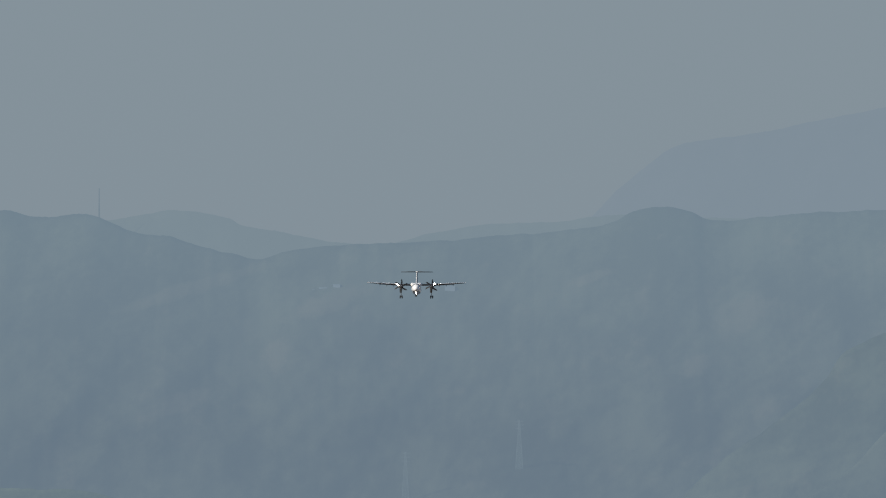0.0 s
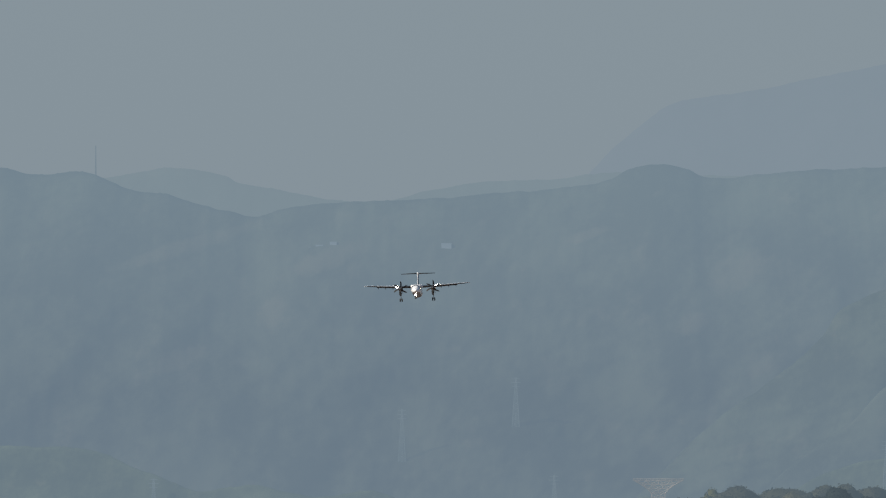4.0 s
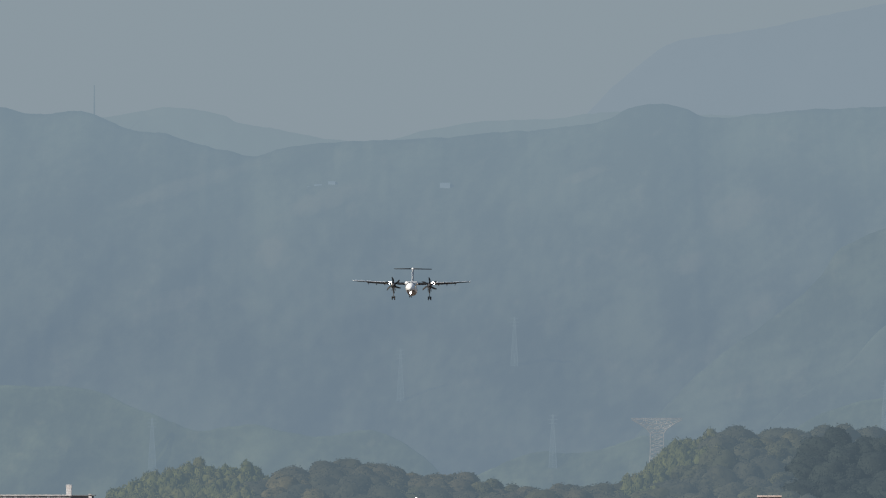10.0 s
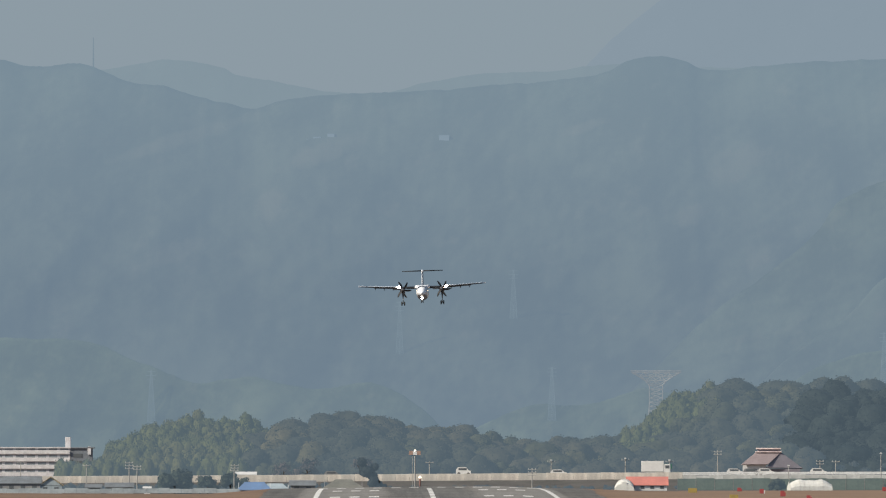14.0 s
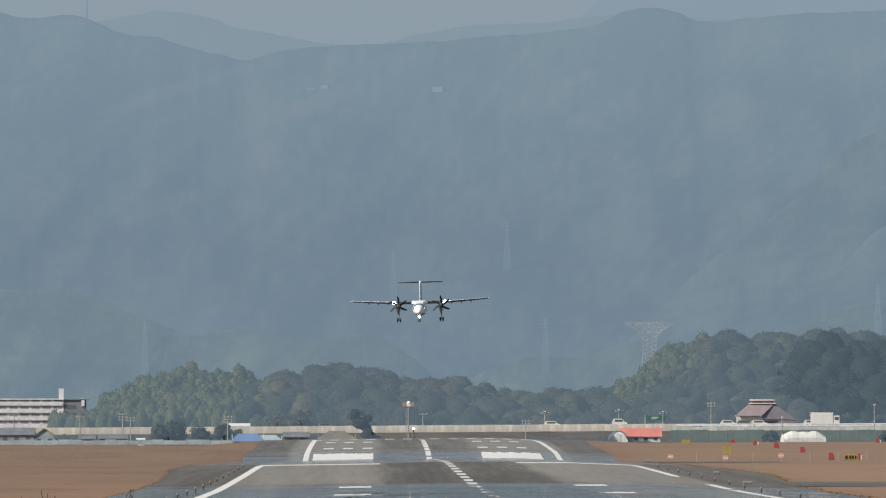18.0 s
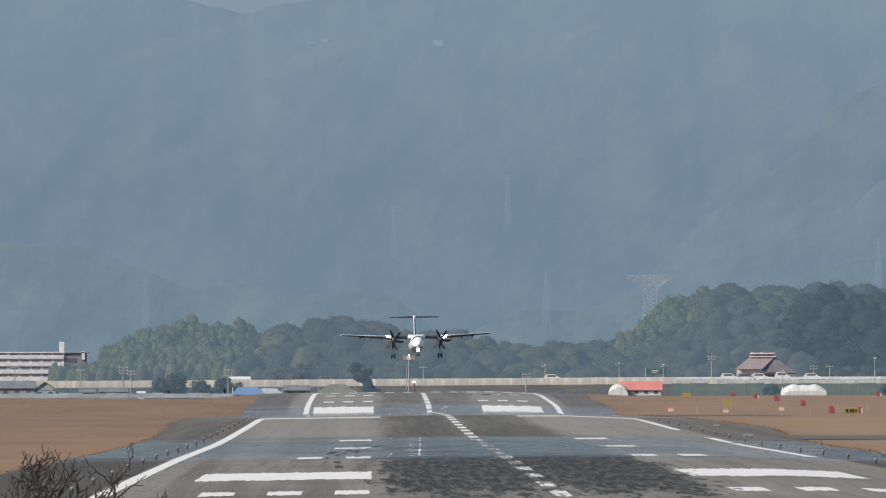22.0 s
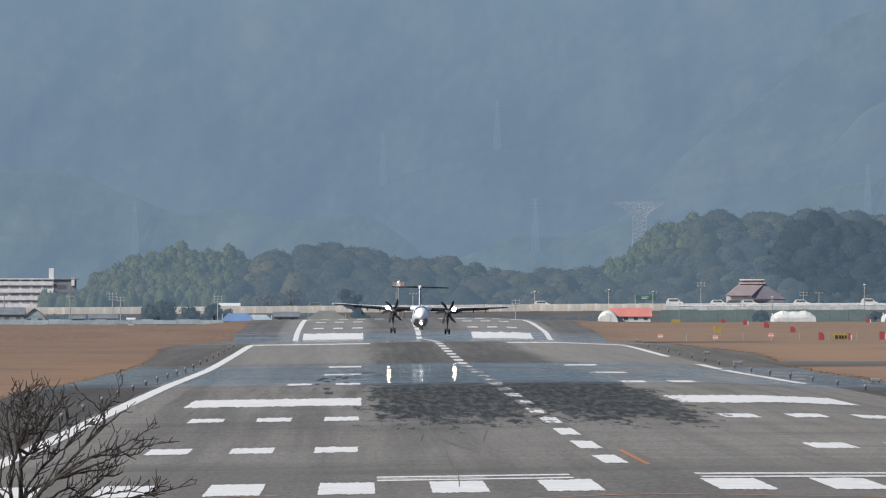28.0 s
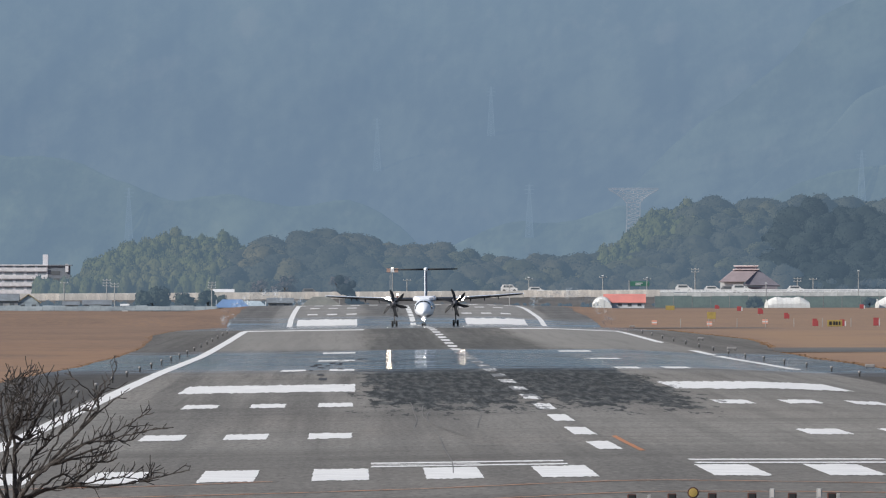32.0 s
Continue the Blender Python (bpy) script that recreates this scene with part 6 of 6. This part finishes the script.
# boughs that leave the fork: places across and up, then the thickness at the foot
STEMS = (((0.0, 0.15), (0.0, 0.40), (-0.03, 0.60), (-0.08, 0.82), 0.019), ((0.02, 0.13), (0.15, 0.24), (0.32, 0.30), (0.72, 0.39), 0.016),
         ((0.04, 0.05), (0.19, 0.23), (0.40, 0.46), (0.74, 0.78), 0.020), ((0.05, 0.03), (0.27, 0.12), (0.46, 0.17), (0.68, 0.36), 0.013),
         ((0.05, 0.0), (0.36, 0.13), (0.74, 0.13), (1.24, 0.24), 0.014), ((0.01, 0.14), (0.11, 0.32), (0.27, 0.48), (0.45, 0.61), 0.012),
         ((-0.05, 0.05), (-0.08, 0.30), (-0.06, 0.46), (-0.14, 0.72), 0.017), ((-0.06, 0.02), (-0.22, 0.30), (-0.30, 0.55), (-0.42, 0.90), 0.014))
# boughs that leave a stem: which, how far along it, then the rest of their way
SIDES = ((0, 0.62, (0.08, 0.48), (0.15, 0.60), (0.31, 0.90), 0.013), (0, 0.70, (0.06, 0.62), (0.16, 0.65), (0.30, 0.84), 0.010), (0, 0.75, (0.06, 0.72), (0.03, 0.82), (0.0, 0.90), 0.009),
         (0, 0.60, (-0.02, 0.70), (0.03, 0.88), (0.11, 0.99), 0.010), (2, 0.72, (0.60, 0.68), (0.61, 0.78), (0.46, 0.93), 0.010), (2, 0.80, (0.62, 0.80), (0.68, 0.86), (0.73, 0.94), 0.007),
         (2, 0.45, (0.44, 0.42), (0.70, 0.48), (1.05, 0.57), 0.011), (2, 0.50, (0.56, 0.47), (0.74, 0.53), (0.94, 0.65), 0.009), (1, 0.70, (0.60, 0.41), (0.72, 0.46), (0.88, 0.48), 0.008),
         (3, 0.35, (0.34, 0.22), (0.46, 0.19), (0.62, 0.33), 0.009), (4, 0.70, (0.86, 0.16), (0.96, 0.18), (1.03, 0.23), 0.007), (5, 0.55, (0.22, 0.44), (0.26, 0.52), (0.30, 0.60), 0.007))
TOPS = ((6, 0.60, (0.0, 0.55), (0.06, 0.75), (0.02, 0.93), 0.009), (0, 0.50, (0.10, 0.55), (0.20, 0.72), (0.24, 0.93), 0.009), (5, 0.80, (0.40, 0.62), (0.48, 0.69), (0.56, 0.70), 0.006),
        (6, 0.80, (-0.10, 0.80), (-0.05, 0.88), (0.05, 0.97), 0.007), (3, 0.60, (0.48, 0.24), (0.56, 0.30), (0.66, 0.33), 0.006), (4, 0.45, (0.60, 0.17), (0.80, 0.20), (0.98, 0.17), 0.007),
        (6, 0.45, (-0.02, 0.50), (0.10, 0.62), (0.12, 0.74), 0.007), (7, 0.40, (-0.12, 0.50), (-0.10, 0.62), (-0.02, 0.74), 0.007), (6, 0.70, (0.02, 0.62), (0.14, 0.70), (0.20, 0.80), 0.006),
        (0, 0.80, (-0.02, 0.74), (0.10, 0.78), (0.16, 0.84), 0.006), (0, 0.45, (0.06, 0.44), (0.20, 0.52), (0.36, 0.74), 0.008), (2, 0.35, (0.30, 0.44), (0.36, 0.62), (0.34, 0.80), 0.008))


def limb(start, knots, r, twigs):
    """One bough with its twigs; gives its joints."""
    b = bmesh.new()
    deep = start.y
    ways = [start]
    for kx, kz in knots:
        deep += rng.uniform(-0.12, 0.12)
        ways.append(fork + Vector((kx, deep, kz)))
    n = 22
    pts = [curve(ways, k / n) + Vector((rng.uniform(-1, 1), rng.uniform(-1, 1), rng.uniform(-1, 1))) * (0.007 if 0 < k < n else 0) for k in range(n + 1)]
    rs = [max(0.0042, 1.2 * r * (1 - 0.78 * k / n)) for k in range(n + 1)]
    for k in range(n):
        rod(b, pts[k], pts[k + 1], rs[k], rs[k + 1], 7)
    for k in range(6, n + 1):
        if rng.random() > twigs and k < n - 1:
            continue
        d1 = (pts[k] - pts[k - 1]).normalized()
        tw, w2 = bough(b, pts[k], side_way(d1, rng.uniform(0.7, 1.3)), rng.uniform(0.05, 0.17), max(0.0048, rs[k] * 0.55), 6, 0.18, 0.05)
        for j in range(2, 7):
            if rng.random() < 0.32:
                bough(b, tw[j], side_way((tw[j] - tw[j - 1]).normalized(), rng.uniform(0.7, 1.2)), rng.uniform(0.03, 0.09), 0.0038, 4, 0.16, 0.08)
    part("limb", b, bark_near, near_tree)
    return pts


grown = []
for *knots, r in STEMS:
    foot = fork + Vector((rng.uniform(-0.02, 0.02), rng.uniform(-0.02, 0.02), -0.22))
    grown.append(limb(foot, knots, r, 0.52))
for stem, share, *knots, r in SIDES + TOPS:
    limb(grown[stem][round(share * 22)].copy(), knots, r, 0.62)

lamp_brown = worn("lamp_brown", (0.10, 0.045, 0.035), (0.07, 0.035, 0.03), 0.6, 3.0)
disc_yellow = worn("disc_yellow", (0.40, 0.30, 0.08), (0.30, 0.22, 0.07), 0.6, 3.0)
for k, x in enumerate((-1.92, -0.83, 0.26, 1.34, 2.43, 3.5)):
    ob = thing("approach_lamp", x, 400, surface(x, 400), "small dark red lamp box before the runway", "lamp", "lamp boxes before the runway")
    part("box", boxed(-0.12, 0.12, -0.15, 0.15, 0.2, 0.38, 0.02), lamp_brown, ob)
    part("lens", boxed(-0.08, 0.08, -0.17, -0.151, 0.23, 0.35), sign_black, ob)
    part("stem", boxed(-0.03, 0.03, -0.03, 0.03, -0.02, 0.2), pole_grey, ob)
ob = thing("round_marker", -0.30, 398, surface(-0.3, 398), "round yellow disc in a brown ring on a stem", "marker")
b = bmesh.new()
loft(b, [circle((0, y, 0.42), 0.155, "y", 24) for y in (-0.03, 0.03)])
ring = part("ring", b, lamp_brown, ob)
b = bmesh.new()
loft(b, [circle((0, y, 0.42), r, "y", 24) for y, r in ((-0.034, 0.12), (-0.05, 0.115), (-0.06, 0.05))])
part("disc", b, disc_yellow, ring)
part("stem", boxed(-0.03, 0.03, -0.03, 0.03, -0.02, 0.28), pole_grey, ob)
for x in (1.78, 3.04):
    ob = thing("marker_post", x, 396, surface(x, 396), "pale grey flat-topped post before the runway", "post", "pale posts before the runway")
    part("shaft", boxed(-0.07, 0.07, -0.05, 0.05, -0.02, 0.56, 0.012), pole_grey, ob)
    part("band", boxed(-0.045, 0.045, -0.056, -0.051, 0.33, 0.54), steel_pale, ob)
for x in (-1.42, 3.72):
    ob = thing("marker_post", x, 401, surface(x, 401), "short pale grey post before the runway", "post", "pale posts before the runway")
    part("shaft", boxed(-0.05, 0.05, -0.05, 0.05, -0.02, 0.34, 0.012), pole_grey, ob)

# ---- tyre smoke of the touchdown: flecks in loose puffs, which the wing's wash curls outwards and up ----
smoke_white = mat("smoke_white", (0.60, 0.68, 0.76), 1.0, 0, 0.0)
n = Net(smoke_white)
wisp = n.span(n.noise(n.place((1.6, 1.6, 1.6)), 1.0, 4, 0.6), 0.42, 0.72)
reach = n.t.nodes.new("ShaderNodeVectorMath")
reach.operation = "LENGTH"
n.link(n.t.nodes.new("ShaderNodeTexCoord").outputs["Object"], reach.inputs[0])
n.link(n.math("MULTIPLY", n.math("MULTIPLY", wisp, n.span(reach.outputs["Value"], 0.5, 1.9, 1.0, 0.0)), 0.32), n.b.inputs["Alpha"])
smoke_rng = np.random.default_rng(31)
puff_meshes = []
for k in range(3):
    at = smoke_rng.normal(size=(16, 1, 3)) * np.array((0.62, 0.9, 0.62))
    u, w = smoke_rng.normal(size=(16, 1, 3)), smoke_rng.normal(size=(16, 1, 3))
    size = smoke_rng.uniform(0.5, 0.95, (16, 1, 1))
    u, w = u / np.linalg.norm(u, axis=2, keepdims=True) * size, w / np.linalg.norm(w, axis=2, keepdims=True) * size
    quads = np.concatenate([at - u, at - w, at + u, at + w], 1).reshape(-1, 3)
    me = bpy.data.meshes.new("puff")
    me.from_pydata([tuple(p) for p in quads], [], [tuple(range(4 * i, 4 * i + 4)) for i in range(16)])
    me.materials.append(smoke_white)
    puff_meshes.append(me)
puffs = []
for side in (-1, 1):
    smoke = thing("tyre_smoke", 4.4 * side, 2342, level(2342), "thin pale blue-white tyre smoke curling beside the runway", "smoke", "tyre smoke of the touchdown")
    for k in range(9):
        ob = new("puff", puff_meshes[k % 3])
        ob.parent = smoke
        puffs.append((ob, side, k / 8, side * (1 if k % 2 else 0.8)))

# seconds, place of the main wheels, nose up, bank, crab (degrees)
FLIGHT = [
    (0.0, -0.61, 4278.0, 96.7, 1.0, -0.21, 0.72), (1.0, -0.38, 4214.0, 92.52, 1.2, 2.96, 0.96), (2.0, 0.19, 4149.0, 87.66, 1.4, 3.06, 1.17),
    (3.0, 0.29, 4083.0, 83.02, 1.6, 2.0, 1.33), (6.0, -0.66, 3880.0, 71.31, 2.0, 2.31, 2.44), (7.0, -0.9, 3811.0, 67.69, 1.9, 0.82, 2.04),
    (8.0, -1.68, 3743.0, 64.31, 1.9, -0.63, 1.85), (9.0, -2.0, 3674.0, 60.32, 2.0, 0.69, 1.79), (10.0, -2.0, 3605.0, 57.01, 1.9, -0.6, 1.2),
    (11.0, -1.95, 3535.0, 53.24, 0.9, -1.68, 0.82), (12.0, -1.15, 3466.0, 49.98, 0.4, 0.24, 1.16), (13.0, -0.52, 3397.0, 45.83, -0.3, 1.12, 1.11),
    (14.0, 0.22, 3329.0, 41.28, 1.6, 1.89, 0.69), (17.0, 1.02, 3124.0, 28.89, 0.6, 3.99, 1.44), (18.0, 0.26, 3056.0, 24.9, -0.3, 1.51, 1.04),
    (19.0, -0.76, 2989.0, 19.36, 0.8, 2.2, 0.1), (20.0, -1.82, 2922.0, 14.82, 1.0, -1.32, -0.93), (21.0, -2.07, 2855.0, 11.37, 1.0, -0.53, -1.3),
    (22.0, -1.37, 2789.0, 7.58, 1.8, 0.92, -1.14), (23.0, -0.56, 2723.0, 5.03, 2.5, 2.68, -0.48), (24.0, -0.23, 2657.0, 2.76, 3.0, 1.26, 0.47),
    (25.0, 0.34, 2591.0, 1.41, 3.2, 3.81, 1.09), (28.0, -0.25, 2394.0, -0.51, 3.0, -1.23, -0.36), (29.0, -0.02, 2329.0, -1.14, 3.2, 0.88, -0.53),
    (30.0, 0.12, 2263.0, -0.98, 2.7, 0.21, -0.23), (31.0, 0.53, 2197.0, -0.71, 1.4, 0.1, 0.61), (32.0, 0.35, 2130.0, -0.54, 0.0, 0.8, 1.1),
]
# a blade's lean from upright at each second, for the two propellers
BLADES = [(0, 8, 10), (1, 0, 0), (2, 0, -2), (3, -10, -10), (6, -20, -20), (7, 15, 28), (8, 2, 10), (9, -5, 0), (10, -5, 0), (11, -25, -20),
          (12, 0, -12), (13, -25, -20), (14, -22, -25), (17, 5, 8), (18, 0, 0), (19, 0, -2), (20, -10, -20), (21, -18, -15), (22, -15, -20),
          (23, -20, -22), (24, -25, -28), (25, 5, 0), (28, 22, 28), (29, 0, -2), (30, 0, 0), (31, -20, 8), (32, -10, -10)]


def motions():
    rows = []
    for t, x, d, z, nose, bank, crab in FLIGHT:
        if t >= 29:
            z = level(d) - 0.062
        rows.append((t, pose(x, d, z, -nose, -bank, -crab)))
    walk(airliner, rows)
    # the nose leg hangs out in the air and sinks in as it takes the weight
    walk(nose_leg, [(0.0, pose(0, 0, -0.06)), (22.0, pose(0, 0, -0.06)), (29.0, pose(0, 0, -0.06)), (31.0, pose(0, 0, -0.03)), (32.0, pose(0, 0, 0))])
    for prop, column, s in ((propellers[0], 1, -1), (propellers[1], 2, 1)):
        turn, rows = float(BLADES[0][column]), []
        for a, b in zip(BLADES, BLADES[1:]):
            steps = 10 * (b[0] - a[0])
            gain = -66.0 * steps + ((b[column] - a[column]) % 60 - (66 * steps - 660 * (b[0] - a[0])))
            gain = round(gain / 60) * 60 + (b[column] - a[column])
            for k in range(steps):
                rows.append((a[0] + k / 10, pose(s * 4.42, -4.6, 3.38, 0, turn + gain * k / steps, 0)))
            turn += gain
        rows.append((32.0, pose(s * 4.42, -4.6, 3.38, 0, turn, 0)))
        walk(prop, rows)
    for ob, side, share, turn in puffs:
        # it lies unraised under the runway, then spreads from the wheel and is drawn up along a curl
        lift = share ** 1.3
        walk(ob, [(0.0, pose(0, 0, -4)), (28.9, pose(0, 0, -4)), (29.15, pose(side * (1.0 + 4.0 * share), 0, 0.4 + 0.3 * share)),
                  (29.5, pose(side * (2.0 + 5.5 * share), 0, 0.4 + 0.7 * share, 0, 12 * turn, 0)),
                  (30.0, pose(side * (9.0 + 3.5 * share), 0, 0.5 + 2.6 * lift, 0, 24 * turn, 0)),
                  (30.6, pose(side * (16.5 - 4.4 * lift), 0, 0.8 + 6.2 * share, 0, 38 * turn, 0)),
                  (31.2, pose(side * (18.5 - 7.0 * lift), 0, 1.0 + 7.0 * math.sin(1.9 * share), 0, 50 * turn, 0)),
                  (32.0, pose(side * (26.0 - 12.0 * lift), 0, 0.8 + 4.2 * math.sin(2.4 * share), 0, 64 * turn, 0))])
    for ob, x18, speed, d, z in vehicles:
        walk(ob, [(0.0, pose(x18 - 18 * speed, d, z)), (32.0, pose(x18 + 14 * speed, d, z))])


motions()
